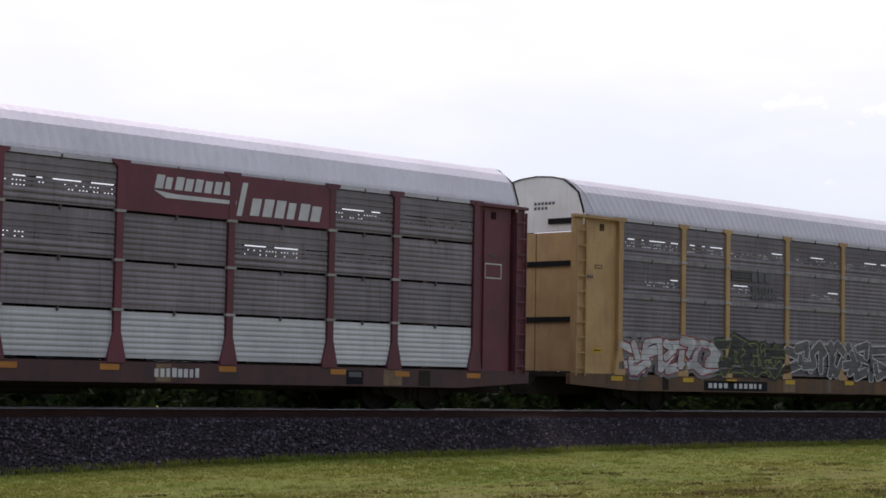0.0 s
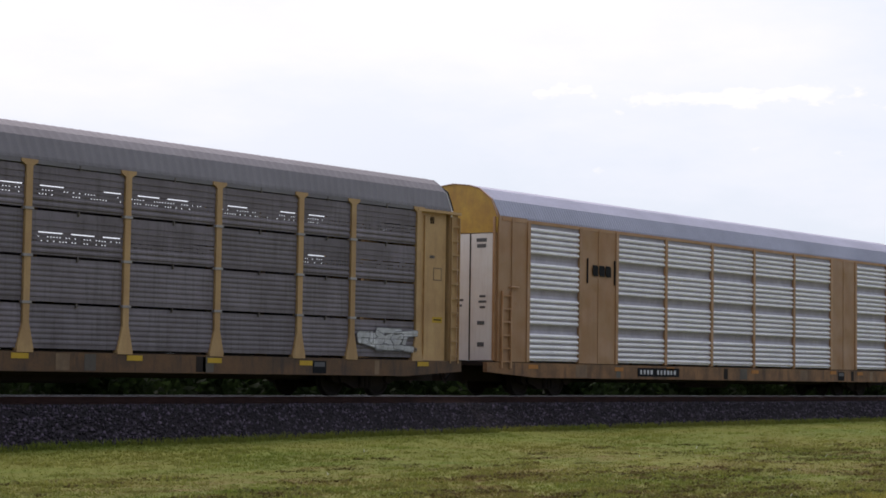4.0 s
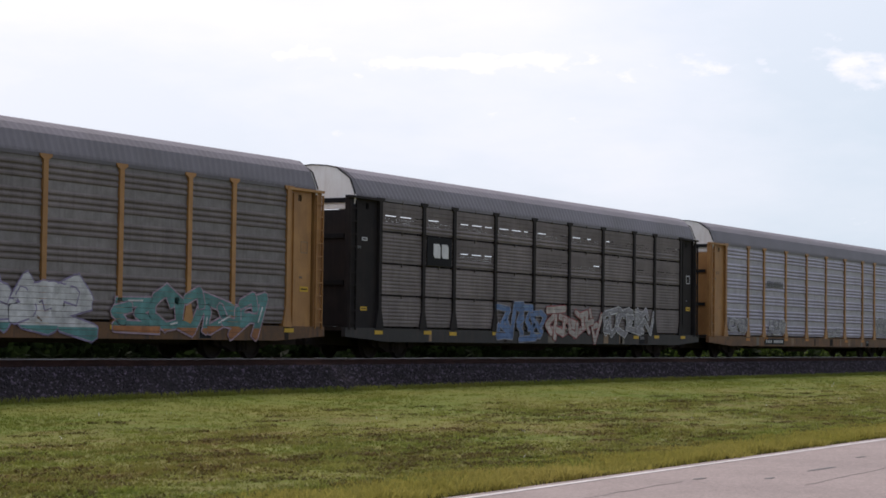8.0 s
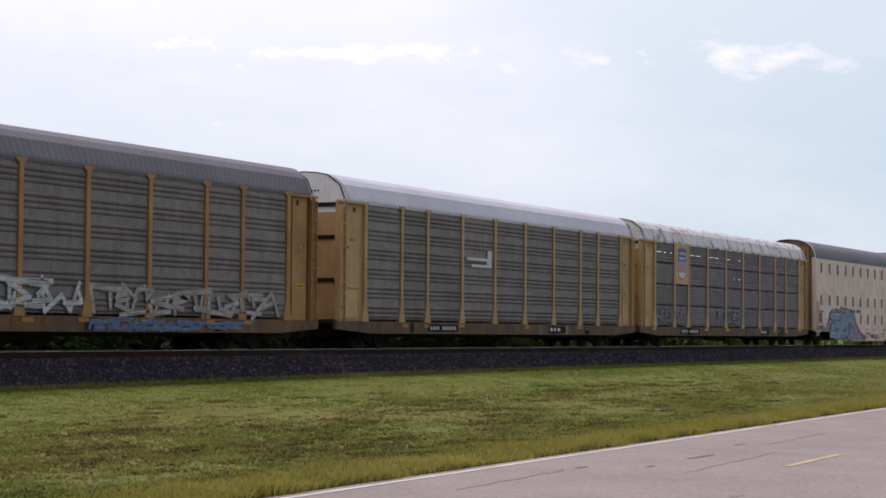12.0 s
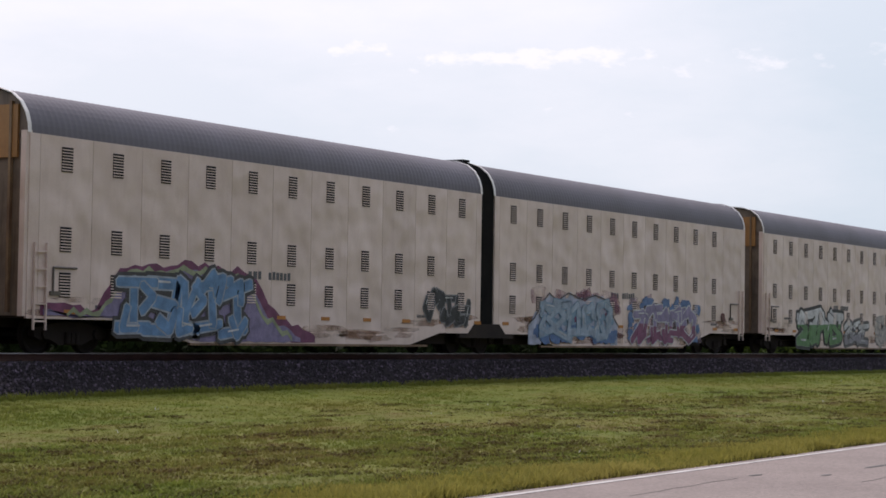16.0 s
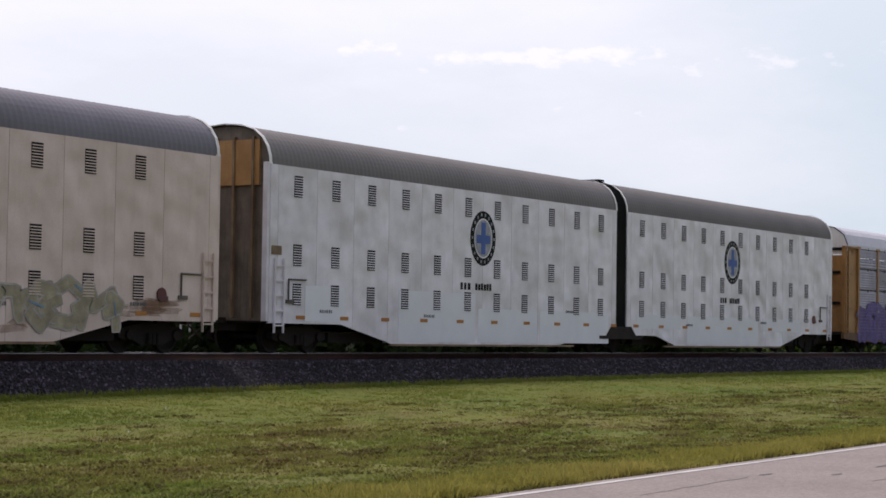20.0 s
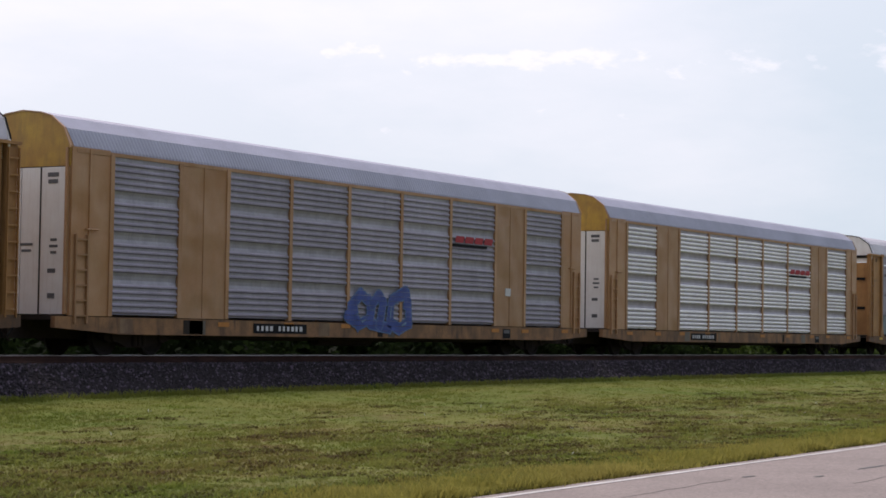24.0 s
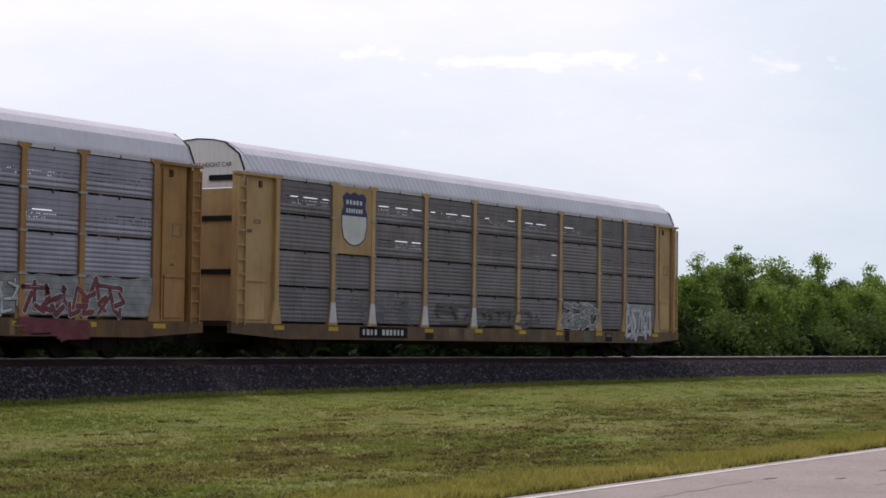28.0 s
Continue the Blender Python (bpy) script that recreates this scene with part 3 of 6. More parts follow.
def roof_shape(length, prof, pitch, depth, round_over=True, rake=0.0):
    """A roof vault with ribs across it. prof: (y from the side, z) up to the ridge."""
    prof = refine(prof) if round_over else prof
    full = [(-HALF + y, z) for y, z in prof] + [(HALF - y, z) for y, z in reversed(prof[:-1])]
    s = Shape()
    n = int(length / pitch)
    rings = []
    for i in range(n + 1):
        x = -length / 2 + length * i / n
        d = depth if i % 2 else 0.0
        lean = lambda z: 1 - 2 * rake / length * (1 - (z - prof[0][1]) / (prof[-1][1] - prof[0][1]))
        rings.append([(x * lean(z), y * (1 - d / HALF), z - d) for y, z in full])
    s.loft(rings, closed=False, caps=False)
    m = len(s.v)
    s.v += [(x, y, prof[0][1]) for x in (-length / 2, length / 2) for y in (-HALF, HALF)]
    s.f.append((m, m + 1, m + 3, m + 2))
    return s


ROOF = [(-0.035, 4.90), (-0.02, 4.97), (0.15, 5.40), (0.34, 5.59), (0.63, 5.735), (1.0, 5.81), (HALF, 5.85)]
BOXY = [(0.0, 4.90), (0.005, 4.96), (0.20, 5.38), (0.62, 5.69), (0.97, 5.79), (HALF, 5.85)]
AM_PROF = [(0.0, 5.03), (0.02, 5.25), (0.10, 5.50), (0.27, 5.76), (0.55, 5.97), (0.95, 6.10), (HALF, 6.15)]


def truck(parent, x):
    """A two-axle truck, its axles turning."""
    t = part("truck", shared("truck", truck_shape, DARK), None, parent, "dark grimy cast truck", pose(x, 0, 0))
    for dx in (-0.89, 0.89):
        w = part("wheelset", shared("wheelset", wheel_shape, WHEEL), None, t, "steel wheels on an axle")
        w.matrix_parent_inverse = pose(dx, 0, 0)
        w.location = (0, 0, 0.457)
        WHEELS.append(w)


def truck_shape():
    s = Shape()
    for y in (-1.02, 1.02):
        a, b = y - 0.09, y + 0.09
        s.plate([(-1.25, 0.40), (-1.05, 0.32), (-0.75, 0.34), (-0.4, 0.20), (0.4, 0.20), (0.75, 0.34), (1.05, 0.32), (1.25, 0.40), (1.25, 0.58),
                 (0.95, 0.66), (0.4, 0.74), (-0.4, 0.74), (-0.95, 0.66), (-1.25, 0.58)], a, b)
        for x in (-0.89, 0.89):
            s.tube((x, y - 0.16, 0.457), (x, y + 0.16, 0.457), 0.13, 8)
        for x in (-0.16, 0.0, 0.16):
            s.tube((x, y - 0.13, 0.24), (x, y - 0.13, 0.5), 0.07, 8)
    s.box(-0.22, 0.22, -1.1, 1.1, 0.42, 0.66)
    for x in (-0.36, 0.36):
        s.box(x - 0.05, x + 0.05, -0.95, 0.95, 0.30, 0.42)
    return s


def wheel_shape():
    s = Shape()
    for y, o in ((-0.75, 1), (0.75, -1)):
        ring = lambda r, yy: [(r * math.cos(q), yy, r * math.sin(q)) for q in [2 * math.pi * i / 20 for i in range(20)]]
        s.loft([ring(0.09, y - 0.07), ring(0.13, y - 0.05), ring(0.36, y - 0.03), ring(0.40, y - 0.07), ring(0.455, y - 0.07),
                ring(0.455, y + o * 0.04), ring(0.482, y + o * 0.07), ring(0.40, y + 0.07), ring(0.36, y + 0.03), ring(0.13, y + 0.05), ring(0.09, y + 0.07)])
        for i in range(3):
            q = i * 2.094
            s.box(0.2 * math.cos(q) - 0.03, 0.2 * math.cos(q) + 0.03, y - 0.055, y - 0.03, 0.2 * math.sin(q) - 0.03, 0.2 * math.sin(q) + 0.03)
    s.tube((0, -0.72, 0), (0, 0.72, 0), 0.08, 8)
    return s


def coupler_shape():
    s = Shape()
    s.box(-0.55, 0.25, -0.07, 0.07, 0.80, 0.95)
    s.box(0.2, 0.46, -0.13, 0.13, 0.74, 1.0)
    s.tube((0.0, -0.35, 0.72), (0.55, -0.42, 0.34), 0.025, 5)
    return s


def ladder_shape(h, w=0.42, step=0.36, stile=0.025):
    s = Shape()
    for x in (-w / 2, w / 2):
        s.box(x - stile, x + stile, -0.06, 0.0, 0, h)
    z = step * 0.5
    while z < h:
        s.box(-w / 2, w / 2, -0.05, -0.02, z - 0.018, z + 0.018)
        z += step
    return s


def bars_text(x, z, h, n, w=0.7, gap=0.35, rnd=None, y=-HALF - 0.01):
    """Plain bars in the place of n characters, from x on."""
    rnd = rnd or random.Random(n)
    s = Shape()
    cw = h * w
    for i in range(n):
        a = x + i * cw * (1 + gap)
        s.box(a, a + cw * rnd.uniform(0.75, 1.0), y, y + 0.006, z, z + h * rnd.uniform(0.85, 1.0))
    return s


def mark_bars(name, x, z, h, n, w, gap, rnd, y, m, parent, label="", slant=0.0):
    """Plain bars in the place of n characters, each a part of its own."""
    cw = h * w
    for i in range(n):
        a = x + i * cw * (1 + gap)
        b, top = a + cw * rnd.uniform(0.75, 1.0), h * rnd.uniform(0.85, 1.0)
        part(name, Shape().plate([(a, z), (b, z), (b + slant * top, z + top), (a + slant * top, z + top)], y, y + 0.006), m, parent, label)


def clip_band(pts, lo, hi):
    """The part of an outline between two heights."""
    for keep, lim in ((1, lo), (-1, hi)):
        out = []
        for (x0, z0), (x1, z1) in zip(pts, pts[1:] + pts[:1]):
            a, b = keep * (z0 - lim), keep * (z1 - lim)
            if a >= 0:
                out.append((x0, z0))
            if (a > 0 > b) or (a < 0 < b):
                k = a / (a - b)
                out.append((x0 + (x1 - x0) * k, lim))
        pts = out
        if len(pts) < 3:
            return []
    return pts


def banded(s, pts, y, band):
    if not band:
        s.plate(pts, y, y + 0.004)
        return
    lo, hi = min(z for x, z in pts), max(z for x, z in pts)
    for k in range(int(lo / band), int(hi / band) + 1):
        piece = clip_band(pts, k * band + band * 0.035, (k + 1) * band - band * 0.035)
        if piece:
            s.plate(piece, y, y + 0.004)


def blob(s, cx, cz, rx, rz, rnd, y, n=14, wob=0.22, band=0.0):
    pts = []
    for i in range(n):
        q = 2 * math.pi * i / n
        k = 1 + wob * (rnd.random() * 2 - 1)
        pts.append((cx + rx * k * math.copysign(abs(math.cos(q)) ** 0.7, math.cos(q)), cz + rz * k * math.copysign(abs(math.sin(q)) ** 0.7, math.sin(q))))
    if not band:
        s.plate(pts, y, y + 0.004)
        return
    lo, hi = min(z for x, z in pts), max(z for x, z in pts)
    for k in range(int(lo / band), int(hi / band) + 1):      # only the ribs' faces take the paint
        piece = clip_band(pts, k * band + band * 0.035, (k + 1) * band - band * 0.035)
        if piece:
            s.plate(piece, y, y + 0.004)


SPRAY = {}


def spray(name, col, mist=False):
    """Spray paint, thinner here and there; mist: a light overspray."""
    key = (name, mist)
    if key not in SPRAY:
        m = mat("spray_%s_%s" % ("mist" if mist else "paint", name), col, tuple(c * 0.65 for c in col), 0.5, scale=3.0, bump=0.05, spread=0.08, grime=0.35, streak=0.3, streak_col=tuple(c * 0.45 + 0.03 for c in col))
        nt = m.node_tree
        t, r = nt.nodes.new("ShaderNodeTexNoise"), nt.nodes.new("ShaderNodeMapRange")
        co = nt.nodes.new("ShaderNodeTexCoord")
        t.inputs["Scale"].default_value, t.inputs["Detail"].default_value = (1.3, 5.0) if mist else (2.6, 6.0)
        nt.links.new(co.outputs["Object"], t.inputs["Vector"])
        r.inputs[1].default_value, r.inputs[2].default_value = 0.36, 0.66
        r.inputs[3].default_value, r.inputs[4].default_value = (0.0, 0.34) if mist else (1.0, 0.75)
        nt.links.new(t.outputs[0], r.inputs[0])
        nt.links.new(r.outputs[0], nt.nodes["Principled BSDF"].inputs["Alpha"])
        SPRAY[key] = m
    return SPRAY[key]


COLOURS = dict(plum_dark=(0.105, 0.045, 0.095), maroon=(0.22, 0.035, 0.055), white=(0.70, 0.70, 0.72), black=(0.025, 0.025, 0.03), blue=(0.10, 0.20, 0.42), sky=(0.22, 0.36, 0.50), pink=(0.45, 0.20, 0.28),
               purple=(0.10, 0.045, 0.28), green=(0.10, 0.26, 0.09), teal=(0.10, 0.30, 0.30), red=(0.36, 0.05, 0.06), plum=(0.25, 0.065, 0.155), azure=(0.15, 0.31, 0.54), pale=(0.42, 0.47, 0.54), lime=(0.36, 0.40, 0.25),
               ice=(0.43, 0.47, 0.60), olive=(0.24, 0.30, 0.08), gold=(0.45, 0.34, 0.10), grey=(0.27, 0.27, 0.29), haze=(0.36, 0.45, 0.56), rose=(0.47, 0.33, 0.42), pewter=(0.30, 0.29, 0.33), faint=(0.50, 0.45, 0.42), tan=(0.42, 0.36, 0.24), violet=(0.105, 0.055, 0.29), lilac=(0.30, 0.25, 0.42), cobalt=(0.05, 0.10, 0.42), orange=(0.45, 0.17, 0.06), smoke=(0.15, 0.136, 0.142), rust=(0.42, 0.22, 0.13), grime=(0.07, 0.065, 0.07))


def scrawl(rnd):
    """An abstract block sign in a unit box: leaning stems, bows and bars, to be sprayed thick."""
    l, r = -0.40 + rnd.uniform(-.06, .06), 0.40 + rnd.uniform(-.06, .06)
    sorts = (
        ([(l, -.52), (l + .05, .46), (r, .30), (r * .8, .02), (l, -.06)], [(-.05, -.05), (r + .08, -.52)]),
        ([(l, -.52), (l, .52)], [(l, .02), (r, .08)], [(r, .54), (r - .06, -.50)]),
        ([(l, .30), (-.05, .50), (r, .22), (r, -.28), (.0, -.50), (l, -.26), (l, .30)],),
        ([(r, .36), (-.05, .50), (l, .22), (r, -.10), (r - .08, -.44), (l, -.46)],),
        ([(l - .06, -.52), (l, .50), (.0, -.08), (r, .52), (r + .06, -.52)],),
        ([(r, .48), (l, .44), (l, -.48), (r, -.44)], [(l, .02), (r - .12, .04)]),
        ([(l, .52), (-.02, -.48), (r, .54)], [(-.2, .0), (.22, .04)]),
    )
    j = lambda: rnd.uniform(-.13, .13)
    turn = rnd.choice(((0, 1, 1, 0), (0, -1, 1, 0), (-1, 0, 0, -1), (0, 1, -1, 0), (-1, 0, 0, 1)))
    out = [[(a * turn[0] + b * turn[1] + j(), a * turn[2] + b * turn[3] + j()) for a, b in p] for p in rnd.choice(sorts)]
    # flourishes that run across the sign, so that it stays a mere scrawl
    for k in range(rnd.choice((1, 2, 2))):
        q = rnd.random() * 6.283
        out.append([(0.25 * math.cos(q), 0.25 * math.sin(q)), (0.62 * math.cos(q + 0.7), 0.55 * math.sin(q + 0.7)), (0.50 * math.cos(q + 1.5), 0.42 * math.sin(q + 1.5))])
    return out


def stroke(s, a, b, r, y, band):
    """One thick straight stroke with slanted chisel ends."""
    d = math.hypot(b[0] - a[0], b[1] - a[1]) or 1e-6
    ux, uz = (b[0] - a[0]) / d, (b[1] - a[1]) / d
    px, pz = -uz * r, ux * r
    e = r * 0.75
    pts = [(a[0] - ux * e * 0.7 + px, a[1] - uz * e * 0.7 + pz), (a[0] - ux * e - px * 0.6, a[1] - uz * e - pz * 0.6), (a[0] - px, a[1] - pz),
           (b[0] - px * 0.92, b[1] - pz * 0.92), (b[0] + ux * e - px * 0.3, b[1] + uz * e - pz * 0.3), (b[0] + ux * e * 0.8 + px * 0.8, b[1] + uz * e * 0.8 + pz * 0.8), (b[0] + px, b[1] + pz)]
    banded(s, pts, y, band)


def graffiti(car, x0, x1, z0, z1, fill, line, halo=None, n=None, seed=1, label="", band=0.145, y=-HALF - 0.052, shine="white", low=None, split=0.5, fat=1.0):
    """Sprayed signs as thick overlapping strokes with an outline, each layer a thin coat on the panels; low: the colour of the lower part."""
    rnd = random.Random(seed)
    n = n or max(2, int((x1 - x0) / ((z1 - z0) * 0.75)))
    w, h = (x1 - x0) / n, z1 - z0
    cut = z0 + h * split
    for i in range(n):
        ls, fs, hs, gs, bs = Shape(), Shape(), Shape(), Shape(), Shape()
        tall = rnd.uniform(0.84, 1.08)
        cx, cz = x0 + w * (i + 0.5), z0 + h * (0.5 * tall + 0.10 * (1 - tall) * rnd.random())
        lean = 0.3 * (rnd.random() - 0.35)
        r = min(w, h * 0.8) * rnd.uniform(0.125, 0.15) * fat
        edge = min(0.045, r * 0.36)
        k = 0
        for j, line_pts in enumerate(scrawl(rnd)):
            p = [(cx + a * (w * 1.28 - r) + lean * b * h, cz + b * (h * tall - 1.5 * r)) for a, b in line_pts]
            for a, b in zip(p, p[1:]):
                o = 0.0014 * j + 0.0002 * k
                k += 1
                rr = r * rnd.uniform(0.85, 1.15)
                stroke(fs, a, b, rr, y - 0.008 - o, band)
                if low:                  # the second colour, over the lower part of the stroke
                    under = Shape()
                    stroke(under, a, b, rr * 0.97, y - 0.0128 - o, 0.0)
                    pts = clip_band([(q[0], q[2]) for q in under.v[:7]], z0 - 1.0, cut + 0.05 * math.sin(cx * 9))
                    if len(pts) > 2:
                        banded(bs, pts, y - 0.0128 - o, band)
                stroke(ls, a, b, rr + edge, y - 0.0072 - 0.0014 * j + 0.0002 * (k % 3), band)
                if halo:
                    stroke(hs, a, b, rr + edge * 3.2, y - 0.001 - 0.0002 * k, band)
                if k == 1:                 # a thin line of shine along the upper side
                    q = lambda m: (a[0] + (b[0] - a[0]) * m, a[1] + (b[1] - a[1]) * m + rr * 0.35)
                    stroke(gs, q(0.3), q(0.7), rr * 0.2, y - 0.018, band)
        tag = part("graffiti_letter", fs, spray(fill, COLOURS[fill]), car, label or ("sprayed graffiti letter in %s and %s" % (fill, low) if low else "sprayed graffiti letter in %s" % fill))
        part("outline", ls, spray(line, COLOURS[line]), tag, "%s outline" % line)
        if bs.v:
            part("lower_fill", bs, spray(low, COLOURS[low]), tag, "%s lower fill" % low)
        if gs.v:
            part("highlight", gs, spray(shine, COLOURS[shine]), tag, "pale highlight")
        if hs.v:
            part("halo", hs, spray(halo, COLOURS[halo]), tag, "%s halo" % halo)


def patches(car, x0, x1, z0, z1, col, n, rx, rz, seed, y, label, mist=False, band=0.0):
    """Blotches of sprayed colour over a stretch of a car's side."""
    rnd = random.Random(seed)
    for k in range(n):
        s = Shape()
        blob(s, rnd.uniform(x0, x1), rnd.uniform(z0, z1), rx * rnd.uniform(0.6, 1.3), rz * rnd.uniform(0.6, 1.3), rnd, y - 0.0002 * k, 11, 0.35, band)
        part("overspray" if mist else "paint_blotch", s, spray(col, COLOURS[col], mist), car, label)


def paint_line(car, pts, r, col, y, label):
    s = Shape()
    for a, b in zip(pts, pts[1:]):
        stroke(s, a, b, r, y, 0.0)
    part("paint_line", s, spray(col, COLOURS[col]), car, label)


def rack_car(x, label, frame_m, panel_m, roof_m, style="tiers", shut=False, low_m=None, roof_pitch=0.13, end_m=None, lift=0.0, group="auto rack cars", gable_m=None):
    """A conventional two- or three-level auto rack on a long flat car."""
    car = new("auto_rack_car")
    tagged(car, label, "railcar", group)
    TRAIN.append((car, x))
    end_m = end_m or frame_m
    vault = [(y, z + lift * min(1.0, (z - 4.9) / 0.6)) for y, z in (BOXY if shut else ROOF)]
    kind = len(TRAIN) % 4
    # flat car
    both_sides("side_sill", shared("side_sill", lambda: Shape().plate([(-13.6, 0.66), (-11.2, 0.52), (11.2, 0.52), (13.6, 0.66), (13.6, 0.93), (-13.6, 0.93)], -0.04, 0.10), sill_mat(frame_m)), 0, car)
    part("deck", shared("deck", lambda: Shape().box(-13.6, 13.6, -1.42, 1.42, 0.84, 0.96), DARK), None, car)
    part("centre_sill", shared("centre_sill", lambda: Shape().box(-13.9, 13.9, -0.36, 0.36, 0.40, 0.835), DARK), None, car, "dark deep centre sill")
    part("side_beam", shared("side_beam", lambda: Shape().box(-7.6, 7.6, -1.15, -0.75, 0.44, 0.835), DARK), None, car)
    part("brake_tank", shared("brake_tank", lambda: Shape().tube((-1.6, -0.55, 0.44), (1.2, -0.55, 0.44), 0.17, 10), DARK), None, car, "dark brake air tank")
    for sx in (-1, 1):
        truck(car, sx * 10.1)
        part("coupler", shared("coupler", coupler_shape, DARK), None, car, "dark knuckle coupler", pose(sx * 13.9, 0, 0, 0, 0, 0 if sx > 0 else 180))
        for y in (-0.6, 0.6):
            part("air_hose", Shape().tube((sx * 13.8, y, 0.8), (sx * 14.1, y * 0.9, 0.45), 0.03, 5), RUBBER, car)
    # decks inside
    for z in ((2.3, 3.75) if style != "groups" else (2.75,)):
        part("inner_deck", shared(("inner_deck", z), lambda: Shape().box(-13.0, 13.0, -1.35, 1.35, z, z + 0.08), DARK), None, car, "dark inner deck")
    # side panels and posts
    gap = 0.028
    for i in range(9):
        a, b = EDGES[i], EDGES[i + 1]
        c, w = (a + b) / 2, round(b - a - (0.14 if shut else 0.20), 3)
        if shut and i in (1, 7):
            both_sides("solid_panel", shared(("solid_panel", w), lambda: Shape().box(-w / 2 - 0.07, w / 2 + 0.07, -0.02, 0.05, Z0 - 0.02, Z1 + 0.02)
                       .box(-w * 0.02, w * 0.02, -0.035, 0.0, Z0, Z1), frame_m), c, car, label="plain painted steel panel")
            continue
        if style == "tiers":
            zs = [Z0 + (Z1 - Z0) * q / 4 for q in range(5)]
            for q in range(4):
                m = panel_m
                if q == 0 and low_m:
                    m = low_m
                p0, p1 = zs[q] + gap, zs[q + 1] - (gap if q < 3 else 0.07)
                holed = q == 3 or (q == 2 and (i * 7 + kind) % 3)
                if holed:                # upper tiers: slots and rows of holes on the near side, open towards the sky beyond
                    far_top = p1 - (0.30 if q == 3 else 0.52)
                    part("panel", shared(("slotted_panel", w, i, q, kind), lambda: slotted(w, p0, p1, i + 10 * q + 100 * kind), m), None, car, at=pose(c, -HALF, 0))
                    part("panel", shared(("short_panel", w, q), lambda: ribbed(w, p0, far_top, tier_ribs(p0, far_top, 4), 0.03), m), None, car, at=pose(c, HALF, 0, 0, 0, 180))
                    continue
                both_sides("panel", shared(("panel", w, q), lambda: ribbed(w, p0, p1, tier_ribs(p0, p1, 7), 0.010), m), c, car)
        else:
            rb = group_ribs() if style == "groups" else even_ribs()
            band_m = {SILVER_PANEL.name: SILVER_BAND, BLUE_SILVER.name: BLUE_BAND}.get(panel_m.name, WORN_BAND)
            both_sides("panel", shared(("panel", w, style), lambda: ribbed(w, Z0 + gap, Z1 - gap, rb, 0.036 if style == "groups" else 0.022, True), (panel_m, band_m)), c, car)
    pw = 0.07 if shut else 0.085
    for i, e in enumerate(EDGES):
        if shut:
            sh = lambda: Shape().box(-pw, pw, -0.05, 0.06, Z0 - 0.02, Z1)
        else:
            sh = lambda: (Shape().plate([(-pw, Z0 + 0.55), (-0.22, Z0 + 0.02), (-0.22, Z0 - 0.06), (0.22, Z0 - 0.06), (0.22, Z0 + 0.02), (pw, Z0 + 0.55),
                                         (pw, Z1 - 0.10), (0.22, Z1 - 0.02), (0.22, Z1 + 0.04), (-0.22, Z1 + 0.04), (-0.22, Z1 - 0.02), (-pw, Z1 - 0.10)], -0.06, 0.08))
        post = both_sides("post", shared(("post", shut), sh, frame_m), e, car)
    if style == "tiers":                 # clips that hold the panels to the posts
        clip = shared("panel_clip", lambda: Shape().box(-0.125, 0.125, -0.078, 0.0, -0.028, 0.028), DARK if frame_m is BLACK_PAINT else CLIP)
        for e in EDGES[1:-1]:
            for q in (1, 2, 3):
                part("panel_clip", clip, None, car, at=pose(e, -HALF, Z0 + (Z1 - Z0) * q / 4))
        hook = shared("panel_hook", lambda: Shape().box(-0.02, 0.02, -0.04, 0.0, -0.06, 0.04), STEEL)
        for a, b in zip(EDGES, EDGES[1:]):
            for q in (1, 2, 3, 4):
                part("panel_hook", hook, None, car, at=pose((a + b) / 2, -HALF, Z0 + (Z1 - Z0) * q / 4 - 0.02))
    both_sides("top_rail", shared("top_rail", lambda: Shape().box(-12.95, 12.95, -0.03, 0.10, Z1 - 0.045, 4.895), frame_m if shut else roof_m), 0, car)
    # roof
    part("roof", shared(("roof", roof_pitch, lift, shut), lambda: roof_shape(26.3, vault, roof_pitch, 0.008 if roof_pitch > 0.1 else 0.016, False, 0.12 if shut else 0.42), roof_m), None, car)
    # ends
    for sx in (-1, 1):
        for sy in (-1, 1):
            if shut:
                part("end_panel", shared(("end_panel", "shut"), lambda: Shape().box(-1.35, 0.0, -0.02, 0.06, Z0 - 0.02, 4.93).box(-0.75, -0.70, -0.05, 0.0, Z0, 4.9), frame_m),
                     None, car, "", pose(sx * 13.1 if sx * sy < 0 else sx * 11.75, sy * HALF, 0, 0, 0, 0 if sy < 0 else 180))
                part("ladder", shared("low_ladder", lambda: ladder_shape(2.1), frame_m), None, car, at=pose(sx * 12.75, sy * (HALF + 0.03), Z0 - 0.2, 0, 0, 0 if sy < 0 else 180))
                part("grab_iron", shared("grab_iron", lambda: Shape().tube((-0.2, -0.08, 0), (0.2, -0.08, 0.0), 0.02, 5).tube((-0.2, 0, 0), (-0.2, -0.08, 0), 0.02, 5).tube((0.2, 0, 0), (0.2, -0.08, 0), 0.02, 5), frame_m),
                     None, car, at=pose(sx * 12.4, sy * HALF, 3.0))
            else:
                out = sy < 0                    # at one end the panel stops short of the corner post
                far, near = (0.45, 0.75) if sx > 0 else (0.75, 0.75)
                part("end_panel", shared(("end_panel", out, sx), lambda: Shape().box(-near if out else -far, far if out else near, 0.04, 0.12, Z0 - 0.04, 4.80).box(-0.5 if out else 0.46, -0.46 if out else 0.5, 0.0, 0.05, Z0, 4.7), end_m), None, car, "", pose(sx * 12.5, sy * HALF, 0, 0, 0, 0 if sy < 0 else 180))
